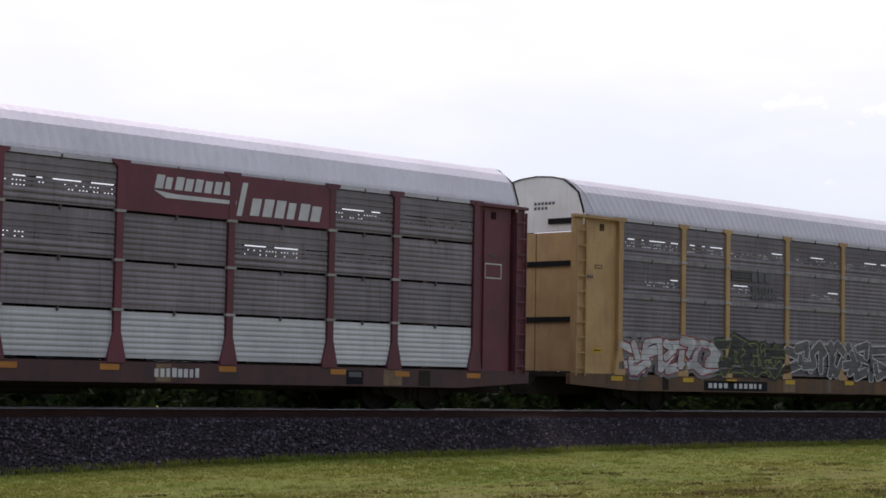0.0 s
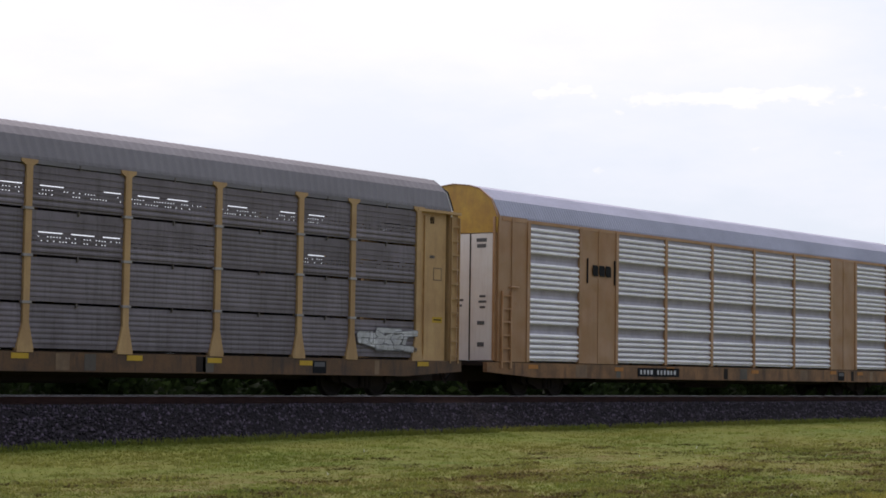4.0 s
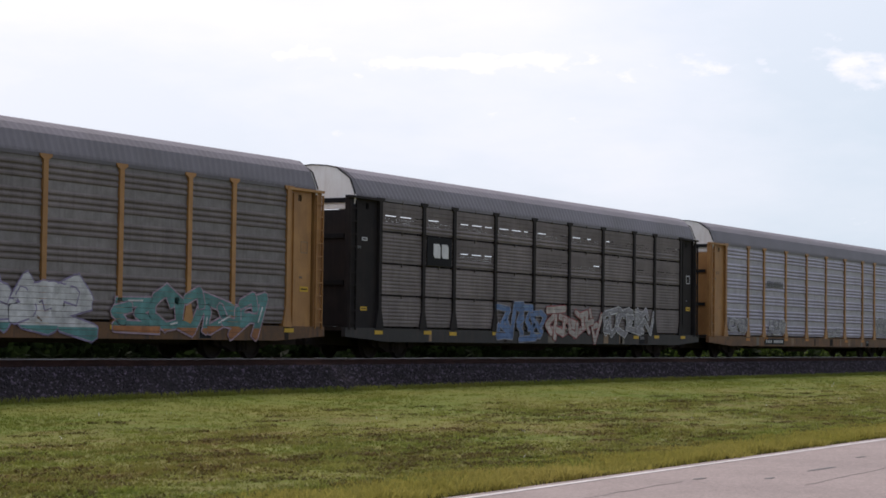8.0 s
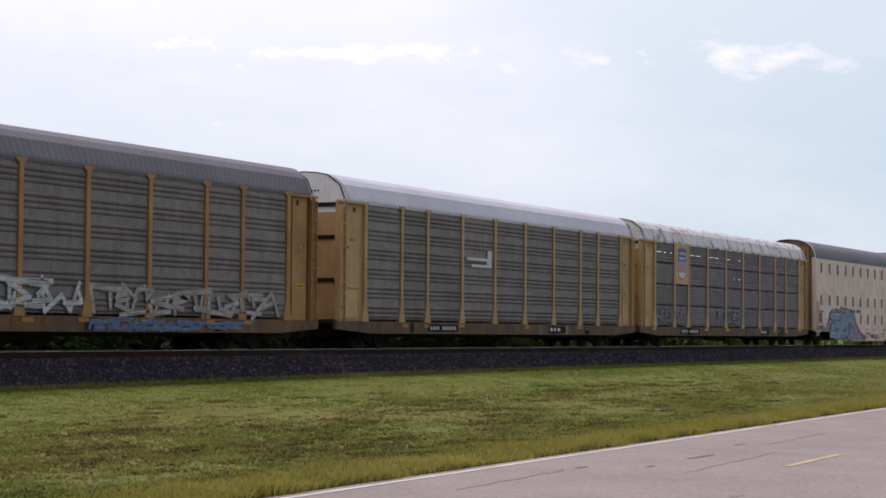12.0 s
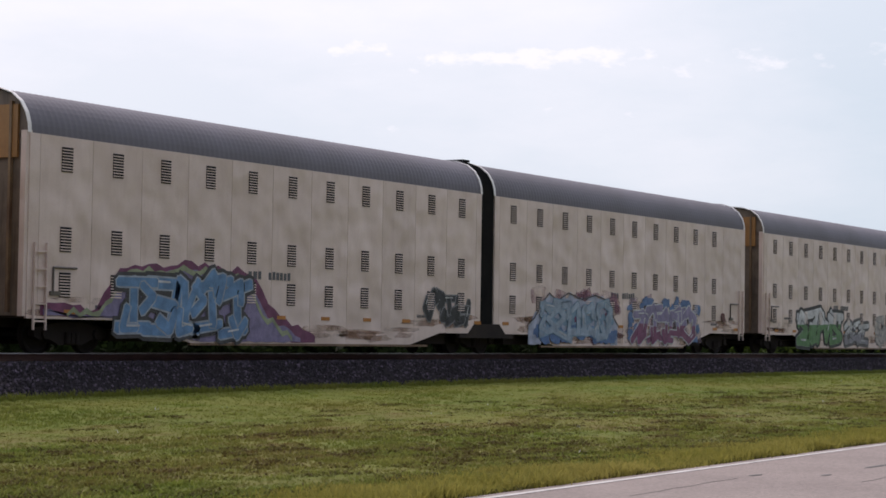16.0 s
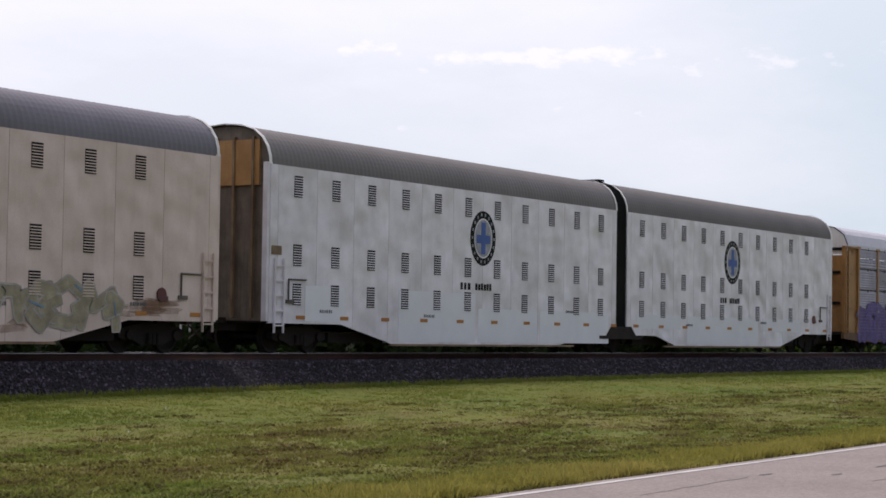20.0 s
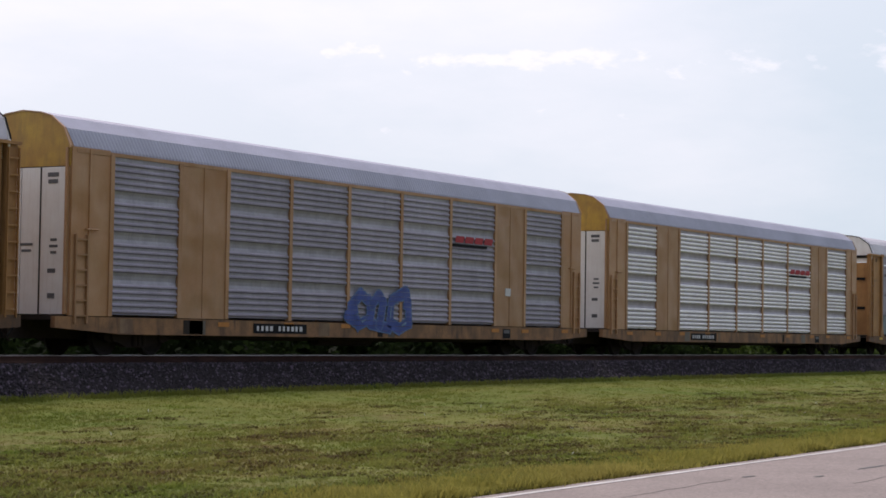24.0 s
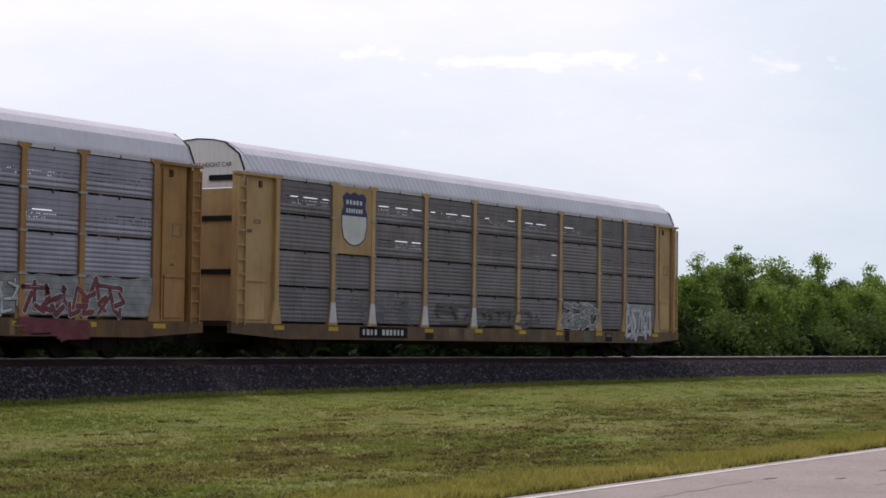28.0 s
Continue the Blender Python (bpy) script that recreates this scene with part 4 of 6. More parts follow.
                part("corner_post", shared("corner_post", lambda: Shape().box(-0.175, 0.175, 0.0, 0.14, Z0 - 0.1, 4.80), frame_m), None, car, "", pose(sx * 13.245, sy * HALF, 0, 0, 0, 0 if sy < 0 else 180))
                part("ladder", shared("tall_ladder", lambda: ladder_shape(3.85, 0.34, 0.38, 0.014), frame_m), None, car, at=pose(sx * 13.245, sy * (HALF + 0.02), Z0 - 0.1, 0, 0, 0 if sy < 0 else 180))
                part("header", shared("header", lambda: Shape().box(-0.93, 0.93, -0.07, 0.10, 4.79, 4.86), frame_m), None, car, at=pose(sx * 12.55, sy * HALF, 0, 0, 0, 0 if sy < 0 else 180))
                part("hand_brake_slot", shared("slot", lambda: Shape().box(-0.09, 0.09, 0.04, 0.07, 4.5, 4.68), P_BLACK), None, car, at=pose(sx * 12.35, sy * HALF, 0, 0, 0, 0 if sy < 0 else 180))
        # end doors: a lower painted pair, a white upper part following the roof
        dx = 13.12
        hip = vault if shut else vault[:3] + vault[4:]          # the gable is hipped, plainer than the roof
        arch = [(-HALF + y, z - 0.03) for y, z in hip] + [(HALF - y, z - 0.03) for y, z in reversed(hip[:-1])]
        low = (END_WHITE if shut else end_m)
        top = gable_m or (GABLE_YELLOW if shut else END_WHITE)
        zs = 4.45
        part("end_door", Shape().box(sx * dx - 0.03, sx * dx + 0.03, -1.46, -0.015, 0.98, zs).box(sx * dx - 0.03, sx * dx + 0.03, 0.015, 1.46, 0.98, zs), low, car, "folding end doors")
        ring = [(y, z) for y, z in arch] + [(HALF - 0.02, zs + 0.02), (-HALF + 0.02, zs + 0.02)]
        part("end_gable", Shape().loft([[(sx * dx - 0.03, y, z) for y, z in ring], [(sx * dx + 0.03, y, z) for y, z in ring]]), top, car, "white end gable" if top is END_WHITE else "tan end gable" if gable_m else "yellow end gable")
        part("roof_edge", Shape().loft([[(sx * 13.15 + d, y * k, z + o) for y, z in arch] for d, k, o in ((-0.04 * sx, 1.0, 0.03), (0.02 * sx, 1.003, 0.03), (0.02 * sx, 0.990, 0.002))], closed=False, caps=False), frame_m if shut else P_BLACK, car)
        rake, head, foot = 0.12 if shut else 0.42, vault[-1][1], vault[0][1]
        edge = [(-HALF + y, z) for y, z in vault] + [(HALF - y, z) for y, z in reversed(vault[:-1])]
        part("end_cheek", Shape().loft([[(sx * 13.10, y * 0.985, z - 0.02) for y, z in edge],
                                        [(sx * (13.14 - rake * (1 - (z - foot) / (head - foot))), y * 0.997, z - 0.012) for y, z in edge]], closed=False, caps=False), frame_m if shut else roof_m, car, "painted cheek between roof and end gable")
        if shut:                        # seams, stencils and a frame on the white end doors
            fx = sx * (dx + 0.034)
            for y in (-0.62, 0.62):
                part("door_seam", Shape().box(fx - 0.006, fx + 0.006, y - 0.02, y + 0.02, 0.98, 4.45), DARK, car, "dark seam between door leaves")
            for y in (-1.47, 1.41):
                part("door_post", Shape().box(fx - 0.05, fx + 0.04, y, y + 0.06, 0.98, 4.9), frame_m, car)
            for y, z, w, h in ((-1.0, 4.22, 0.34, 0.10), (-1.0, 4.06, 0.30, 0.10), (-1.05, 2.7, 0.2, 0.06), (-1.05, 2.55, 0.26, 0.06), (-1.05, 2.40, 0.18, 0.06), (-1.0, 1.95, 0.24, 0.10), (-1.0, 1.35, 0.22, 0.12), (-0.2, 2.6, 0.4, 0.06), (-0.2, 2.45, 0.3, 0.06)):
                part("stencil_bar", Shape().box(fx - 0.004, fx + 0.004, y - w / 2, y + w / 2, z, z + h), P_GREY, car, "small stencilled notice")
        if not shut:
            if not gable_m:
                part("gable_bar", Shape().box(sx * (dx + 0.05) - 0.03, sx * (dx + 0.05) + 0.03, -1.46, -0.42, 4.66, 4.80), P_BLACK, car, "black bar across the gable")
            for z in (() if gable_m else (2.2, 3.6)):
                part("door_bar", Shape().box(sx * (dx + 0.05) - 0.03, sx * (dx + 0.05) + 0.03, -1.2, 1.0, z, z + 0.13), P_BLACK, car, "black locking bar")
    return car


def am_unit(pair, x0, x1, side_m, roof_m, vents, left_outer):
    """One body of an articulated auto carrier, from x0 to x1, on parts of its pair."""
    marks = [0.0, 0.32] + [0.32 + 1.805 * k for k in range(1, 12)] + [x1 - x0]
    inner, outer = (x1, x0) if left_outer else (x0, x1)
    d = 1 if left_outer else -1
    foot = lambda x: (lambda q: 0.81 if q < 3.4 else 0.81 - 0.53 * (q - 3.4) / 2.6 if q < 6.0 else 0.28 if q < 16.4 else 0.28 + 0.36 * (q - 16.4) / 1.7 if q < 18.1 else 0.64)((x - outer) * d)
    marks = sorted(inner - d * min(q, x1 - x0) for q in marks)
    cuts = sorted(outer + d * q for q in (3.4, 6.0, 16.4, 18.1))
    for a, b in zip(marks, marks[1:]):
        if b - a < 0.1:
            continue
        a, b = a + 0.006, b - 0.006
        pts = [(a, foot(a))] + [(c, foot(c)) for c in cuts if a + 0.01 < c < b - 0.01] + [(b, foot(b))]
        c = (a + b) / 2
        for y in (-HALF, HALF):
            part("side_panel", Shape().plate([(p - c, z) for p, z in pts] + [(b - c, 5.05), (a - c, 5.05)], -0.02, 0.04), side_m, pair, at=pose(c, y, 0))
    sl = [(0.0, 0.010), (0.0, 0.030), (-0.03, 0.018), (-0.03, -0.002)]

    def vent_shape():
        s = Shape()
        for i in range(8):
            z = -0.26 + i * 0.068
            s.loft([[(xx, y, z + q) for y, q in sl] for xx in (-0.19, 0.19)])
        return s

    back = lambda: Shape().box(-0.19, 0.19, -0.012, 0.0, -0.29, 0.29)
    for i in range(vents):
        xx = inner - d * (1.22 + 1.805 * i)
        for z in (4.52, 2.66, 1.60):
            v = part("vent", shared("vent_back", back, P_BLACK), None, pair, "dark louvred air vent", pose(xx, -HALF - 0.021, z))
            part("vent_slats", shared("vent_slats", vent_shape, side_m), None, v)
    L, c = x1 - x0, (x0 + x1) / 2
    part("roof", shared(("am_roof", round(L, 2)), lambda: roof_shape(L, AM_PROF, 0.10, 0.007), roof_m), None, pair, at=pose(c, 0, 0))
    full = [(-HALF + y, z) for y, z in AM_PROF] + [(HALF - y, z) for y, z in reversed(AM_PROF[:-1])]
    for xx in (x0, x1):
        part("roof_arch", Shape().loft([[(xx + e, y * k, 3.0 + (z - 3.0) * k) for y, z in full] for e, k in ((-0.055, 1.003), (-0.055, 1.011), (0.055, 1.011), (0.055, 1.003))], closed=False, caps=False), END_WHITE, pair, "white end arch of the roof")
    part("floor", Shape().box(x0 + 0.1, x1 - 0.1, -1.4, 1.4, 0.82, 0.94).box(x0 + 0.2, x1 - 0.2, -0.3, 0.3, 0.6, 0.82), DARK, pair)
    for e, g in ((inner - d * 1.4, inner - d * 4.4), (outer + d * 3.4, outer + d * 6.2)):     # added dark boxes: stand for the darkness underneath, hide the far side
        a, b = sorted((e, g))
        part("floor_beam", Shape().box(a, b, -1.1, 1.1, 0.30, 0.59), DARK, pair, "added dark box that hides the far side underneath")
    truck(pair, outer + d * 2.0)
    # outer end: folding doors with posts and bars
    ring = full + [(HALF, 0.9), (-HALF, 0.9)]
    part("end_door", Shape().loft([[(outer + d * e, y * 0.98, z - 0.03) for y, z in ring] for e in (0.06, 0.12)]), DOOR_GREY, pair, "grimy grey end doors with rust stains")
    part("door_head", Shape().box(outer - 0.005, outer + 0.13, -1.15, 1.15, 4.5, 5.72), YELLOW, pair, "yellow head of the end doors")
    for y in (-0.95, -0.3, 0.3, 0.95):
        part("door_post", Shape().box(outer - 0.04, outer + 0.06, y - 0.035, y + 0.035, 0.95, 5.80), RUSTY_TAN, pair)
    for y in (-HALF, HALF - 0.22):
        part("corner_post", Shape().box(outer - 0.10, outer + 0.10, y, y + 0.16, 0.86, 5.1), side_m, pair)
    part("coupler", shared("coupler", coupler_shape, DARK), None, pair, "dark knuckle coupler", pose(outer - d * 0.35, 0, 0, 0, 0, 180 if d > 0 else 0))
    for y in (-HALF - 0.03, HALF + 0.03):
        part("ladder", shared("am_ladder", lambda: ladder_shape(2.0, 0.40, 0.4, 0.014), side_m), None, pair, at=pose(outer + d * 0.4, y, 0.55, 0, 0, 0 if y < 0 else 180))


def am_pair(x, label, side_m, roof_m):
    """Two tall bodies that share a truck under a black bellows."""
    pair = new("articulated_auto_carrier")
    tagged(pair, label, "railcar", "articulated auto carriers")
    TRAIN.append((pair, x))
    am_unit(pair, -20.95, -0.42, side_m, roof_m, 11, True)
    am_unit(pair, 0.42, 20.95, side_m, roof_m, 10, False)
    truck(pair, 0.0)
    full = [(-HALF + y, z) for y, z in AM_PROF] + [(HALF - y, z) for y, z in reversed(AM_PROF[:-1])] + [(HALF, 0.75), (-HALF, 0.75)]
    rings = []
    for i in range(13):
        k = (0.965 if i % 2 else 0.99)
        rings.append([(-0.40 + 0.8 * i / 12, y * k, z * k + 0.1) for y, z in full])
    part("bellows", Shape().loft(rings, caps=False), RUBBER, pair, "black rubber bellows between the two bodies")
    part("ridge_cap", Shape().box(-0.2, 0.2, -0.7, 0.7, 6.13, 6.20), RUBBER, pair, "black cap over the joint")
    part("joint_apron", Shape().plate([(-1.7, 0.62), (-1.2, 0.62), (-0.8, 0.95), (0.8, 0.95), (1.2, 0.62), (1.7, 0.62), (1.7, 0.5), (-1.7, 0.5)], -HALF - 0.03, -HALF + 0.1), DARK, pair, "black apron over the shared truck")
    return pair


CAR = {}
CAR["sp"] = rack_car(22.2, "maroon auto rack car with white lower panels and pale roof", MAROON, WARM_PANEL, LIGHT_ROOF, low_m=WHITE_PANEL, lift=0.05)
CAR["b"] = rack_car(50.94, "yellow auto rack car with dark panels covered in graffiti", PALE_YELLOW, GREY_PANEL, LIGHT_ROOF, lift=0.06)
CAR["c"] = rack_car(79.29, "yellow auto rack car with dull ribbed panels and white graffiti", PALE_YELLOW, BROWN_PANEL, MID_ROOF, style="even", lift=0.04, gable_m=GABLE_TAN)
CAR["d"] = rack_car(107.79, "faded yellow auto rack car with dark grey panels", PALE_YELLOW, GREY_PANEL, MID_ROOF)
CAR["f"] = rack_car(136.15, "ochre auto rack car with bright ribbed metal panels", OCHRE, SILVER_PANEL, BLUE_ROOF, roof_pitch=0.065, style="groups", shut=True, lift=0.02)
CAR["g"] = rack_car(164.67, "ochre-posted auto rack car with bright panels and red marks", OCHRE, SILVER_PANEL, BLUE_ROOF, roof_pitch=0.065, style="groups")
CAR["h"] = rack_car(192.95, "yellow auto rack car with brown-grey panels and white graffiti", YELLOW, BROWN_PANEL, DARK_ROOF, style="even")
CAR["i"] = rack_car(221.28, "black-framed auto rack car with grimy panels and blue graffiti", BLACK_PAINT, BROWN_PANEL, DARK_ROOF)
CAR["j"] = rack_car(249.6, "yellow auto rack car with worn silver panels and a dark roof", YELLOW, BLUE_SILVER, DARK_ROOF, style="even")
CAR["k"] = rack_car(277.86, "yellow auto rack car with grey panels and faint white graffiti", YELLOW, BROWN_PANEL, DARK_ROOF, style="even")
CAR["l"] = rack_car(306.25, "yellow auto rack car with grey panels and white emblem", PALE_YELLOW, BROWN_PANEL, LIGHT_ROOF, style="even")
CAR["m"] = rack_car(334.0, "yellow auto rack car with rusting white roof and shield", PALE_YELLOW, DUSKY_PANEL, RUST_ROOF)
CAR["p"] = am_pair(370.09, "cream two-body auto carrier with blue graffiti and grey roof", CREAM, AM_ROOF)
CAR["q"] = am_pair(414.06, "cream two-body auto carrier with green and black graffiti", CREAM, AM_ROOF)
CAR["r"] = am_pair(458.2, "white two-body auto carrier with round emblems and brownish roof", AM_WHITE, AM_ROOF_BROWN)
CAR["t"] = rack_car(494.28, "yellow auto rack car with silver panels and purple graffiti", YELLOW, BLUE_SILVER, LIGHT_ROOF)
CAR["u"] = rack_car(522.62, "ochre auto rack car with bluish ribbed panels and blue graffiti", OCHRE, BLUE_SILVER, BLUE_ROOF, roof_pitch=0.065, style="groups", shut=True)
CAR["v"] = rack_car(551.06, "ochre auto rack car with bright ribbed metal panels", OCHRE, SILVER_PANEL, BLUE_ROOF, roof_pitch=0.065, style="groups", shut=True)
CAR["w"] = rack_car(579.5, "yellow auto rack car with shield and graffiti along its foot", YELLOW, BLUE_SILVER, LIGHT_ROOF, lift=-0.05)
CAR["x"] = rack_car(607.87, "yellow auto rack car with white shield, at the train's tail", PALE_YELLOW, GREY_PANEL, LIGHT_ROOF, lift=-0.05)


# ---- marks, emblems and graffiti on the cars ----
FRONT = -HALF - 0.05


def board(car, x0, x1, z0, z1, m, name="board", label="", y=FRONT):
    return part(name, Shape().box(x0, x1, y, y + 0.05, z0, z1), m, car, label)


def plate_number(car, x0, x1, z0=0.60, z1=0.86, n=10):
    """A black number board with bars in the place of its characters."""
    b = board(car, x0, x1, z0, z1, P_BLACK, "number_board", "black number board with white characters", -HALF - 0.05)
    h, rnd = (z1 - z0) * 0.5, random.Random(int(x0 * 7) + n)
    cell = (x1 - x0) * 0.88 / (n + 1)
    x = x0 + (x1 - x0) * 0.06
    for i in range(n):
        s = Shape().box(x, x + cell * rnd.uniform(0.45, 0.72), -HALF - 0.058, -HALF - 0.052, z0 + (z1 - z0) * 0.25, z0 + (z1 - z0) * 0.25 + h)
        part("character_bar", s, P_WHITE, b)
        x += cell * (2.0 if i == n - 7 else 1.0)


def shield(car, x0, x1, z0, z1, striped):
    """A shield with a navy head; white or striped below."""
    cx, w, h = (x0 + x1) / 2, (x1 - x0) / 2, z1 - z0
    half = [(0.0, 1.0), (0.35, 0.95), (0.62, 0.99), (0.90, 0.90), (0.80, 0.74), (0.97, 0.60), (0.99, 0.36), (0.80, 0.13), (0.40, 0.03), (0.0, 0.0)]
    full = [(cx + w * a, z0 + h * b) for a, b in half] + [(cx - w * a, z0 + h * b) for a, b in reversed(half[1:-1])]
    y = FRONT - 0.006
    s = part("shield", Shape().plate(full, y, y + 0.006), P_WHITE, car, "shield emblem with a navy head")
    grow = [(cx + (x - cx) * 1.07, z0 + h / 2 + (z - z0 - h / 2) * 1.05) for x, z in full]
    part("shield_rim", Shape().plate(grow, y + 0.001, y + 0.007), P_NAVY if not striped else P_BLUE, s)
    cut = z0 + h * 0.56
    head = clip_band(full, cut, z1 + 1)
    part("shield_head", Shape().plate(head, y - 0.004, y + 0.002), P_BLUE if striped else P_NAVY, s, "navy head of the shield")
    for q in (0.82, 0.66):
        mark_bars("character_bar", cx - w * 0.68, z0 + h * q - 0.06, h * 0.09, 7 if q < 0.7 else 5, w * 1.36 / (7 if q < 0.7 else 5) / 1.3 / (h * 0.09), 0.3, random.Random(3), y - 0.008, P_WHITE, s)
    if striped:
        for i in range(5):
            a = cx - w * 0.84 + w * 0.36 * i
            bar = [p for p in ((a, z0 + h * 0.2), (a + w * 0.18, z0 + h * 0.2), (a + w * 0.18, cut - 0.02), (a, cut - 0.02))]
            part("stripe", Shape().plate(bar, y - 0.003, y + 0.002), P_RED, s, "red stripe")


def block_mark(car, x0, x1, z0, z1, m, under=None, n=3, name="emblem", label="", y=FRONT - 0.004, slant=0.0):
    """n plain blocks in the place of a company's initials, with a bar below."""
    s = Shape()
    w = (x1 - x0) / n
    for i in range(n):
        a, b = x0 + w * (i + 0.06), x0 + w * (i + 0.9)
        d, r = slant * (z1 - z0), min(b - a, z1 - z0) * 0.2
        pts = [(a + r, z0), (b, z0), (b, z0 + r), (b + d, z1 - r), (b - r + d, z1), (a + d, z1), (a + d * 0.9, z1 - r), (a, z0 + r)]
        s.plate(pts, y, y + 0.006)
    if under:
        s.box(x0, x1, y, y + 0.006, under[0], under[1])
    return part(name, s, m, car, label)


# sill details that every rack car has: reflectors, patches, a placard
for key, car in CAR.items():
    if key in "pqr":
        continue
    rnd = random.Random(key)
    refl = shared("reflector", lambda: Shape().box(-0.23, 0.23, -0.05, -0.03, -0.058, 0.058), P_YELLOW if key in "bcdhimtwx" else P_ORANGE)
    for e in EDGES:
        if rnd.random() < 0.85:
            part("reflector", refl, None, car, "yellow reflector", pose(e + (rnd.random() - 0.3) * 0.5, -HALF, 0.80 + rnd.random() * 0.04))
    hatch = Shape().box(7.6, 8.1, -HALF - 0.046, -HALF, 0.56, 0.86)
    part("placard", hatch, P_BLACK, car, "dark placard holder")
    part("placard_card", Shape().box(7.66, 8.04, -HALF - 0.05, -HALF - 0.04, 0.72, 0.83), P_GREY, car)
    for i in range(7):               # wear patches where the sill was touched up
        x, w = rnd.uniform(-12, 12), rnd.uniform(0.15, 0.6)
        part("sill_patch", Shape().box(x, x + w, -HALF - 0.043, -HALF - 0.03, 0.55, 0.9), (RUSTY_TAN, STEEL, DARK)[i % 3], car, "worn patch of paint")
    if key not in ("f", "u", "v", "sp"):        # notices on the end panels
        y = -HALF + 0.034
        for x, z, w, h in ((12.42, 3.02, 0.36, 0.34), (-12.62, 3.55, 0.30, 0.10)):
            f = part("notice_frame", Shape().box(x, x + w, y, y + 0.006, z, z + 0.03).box(x, x + w, y, y + 0.006, z + h - 0.03, z + h)
                     .box(x, x + 0.03, y, y + 0.006, z + 0.03, z + h - 0.03).box(x + w - 0.03, x + w, y, y + 0.006, z + 0.03, z + h - 0.03), P_WHITE if key == "i" else RUSTY_TAN, car, "stencilled frame on the end panel")
        for x, z, w, h in ((12.40, 1.92, 0.42, 0.15), (-12.66, 1.45, 0.36, 0.12)):
            n = part("notice", Shape().box(x, x + w, y, y + 0.008, z, z + h), P_YELLOW, car, "small bright yellow notice")
            part("notice_line", Shape().box(x + 0.05, x + w - 0.05, y - 0.003, y, z + h * 0.4, z + h * 0.62), P_BLACK, n)
    for x, z, w, h in ((-12.75, 3.3, 0.35, 0.4), (12.45, 3.6, 0.4, 0.35), (12.5, 2.3, 0.3, 0.25)):
        if rnd.random() < 0.7:
            part("notice", bars_text(x - w / 2, z, h * 0.22, 4, 0.5, 0.4, rnd, -HALF + 0.02), P_GREY, car, "small stencilled notice")

c = CAR["sp"]
board(c, 1.40, 7.08, 3.90, 4.84, MAROON, label="maroon name board")
mark_bars("character_bar", 2.22, 4.40, 0.28, 8, 0.74, 0.22, random.Random(2), FRONT - 0.006, P_WHITE, c, "white lettering blocks", 0.22)
mark_bars("character_bar", 4.72, 4.03, 0.38, 6, 0.72, 0.24, random.Random(5), FRONT - 0.006, P_WHITE, c, "white lettering blocks", 0.22)
part("swoosh", Shape().plate([(2.2, 4.36), (2.5, 4.22), (4.35, 4.22), (4.35, 4.30), (2.75, 4.31)], FRONT - 0.007, FRONT), P_WHITE, c, "white swoosh under the name")
part("name_stem", Shape().plate([(4.36, 4.0), (4.50, 4.0), (4.66, 4.70), (4.52, 4.70)], FRONT - 0.007, FRONT), P_WHITE, c)
mark_bars("character_bar", 2.35, 0.64, 0.19, 8, 0.6, 0.3, random.Random(4), -HALF - 0.05, P_WHITE, c, "faded white number")
part("notice_frame", Shape().box(12.06, 12.65, -HALF + 0.03, -HALF + 0.035, 3.1, 3.46), P_WHITE, c, "white notice outline")
part("notice_field", Shape().box(12.09, 12.62, -HALF + 0.026, -HALF + 0.03, 3.13, 3.43), MAROON, c)

c = CAR["b"]
block_mark(c, -6.0, -5.05, 3.55, 3.82, P_GREY, label="faded dark emblem")
for i in range(4):
    board(c, -6.9, -6.0, 3.56 + i * 0.07, 3.59 + i * 0.07, P_GREY, "emblem_stripe", y=FRONT - 0.004)
mark_bars("character_bar", -5.95, 3.28, 0.15, 7, 0.8, 0.3, random.Random(2), FRONT, P_GREY, c, "faded dark name")
mark_bars("character_bar", -5.95, 3.06, 0.15, 8, 0.8, 0.3, random.Random(6), FRONT, P_GREY, c, "faded dark name")
graffiti(c, -11.5, -7.7, 0.95, 1.98, "white", "red", "grey", 4, 11)
graffiti(c, -7.7, -4.6, 0.98, 2.02, "black", "olive", "black", 4, 12, shine="grey")
graffiti(c, -4.1, 1.1, 0.98, 2.05, "smoke", "white", None, 5, 13, shine="smoke", fat=0.9)
graffiti(c, 1.6, 11.3, 0.98, 1.85, "smoke", "grey", None, 8, 14, shine="smoke", fat=0.85)
plate_number(c, -8.1, -5.2, 0.56, 0.82, 10)

for a, b in zip(EDGES, EDGES[1:]):          # pale overlaps between the tiers
    for q in (1, 2, 3):
        w = b - a - 0.2
        part("joint_strip", shared(("joint_strip", round(w, 2)), lambda: Shape().box(-w / 2, w / 2, -0.03, 0.0, -0.055, 0.075), STRIP), None, CAR["b"], "pale worn joint strip", pose((a + b) / 2, -HALF, Z0 + (Z1 - Z0) * q / 4))
c = CAR["c"]
block_mark(c, -6.45, -4.85, 3.40, 3.88, P_YELLOW, (3.28, 3.35), label="yellow company emblem with a bar below")
graffiti(c, -4.2, 1.3, 0.95, 2.1, "white", "pewter", None, 4, 21, fat=1.3)
graffiti(c, -2.6, -0.2, 1.45, 2.30, "olive", "grey", None, 4, 26, shine="olive")
graffiti(c, 2.2, 11.6, 0.95, 2.0, "white", "black", "grey", 9, 22, low="pewter", split=0.35)
graffiti(c, -11.3, -8.2, 1.0, 1.95, "pewter", "white", None, 3, 23, fat=0.8)
plate_number(c, -7.6, -5.2, 0.56, 0.82)
board(c, -12.9, -12.4, 3.2, 3.65, P_TAN, "notice", "yellow notice", -HALF + 0.02)

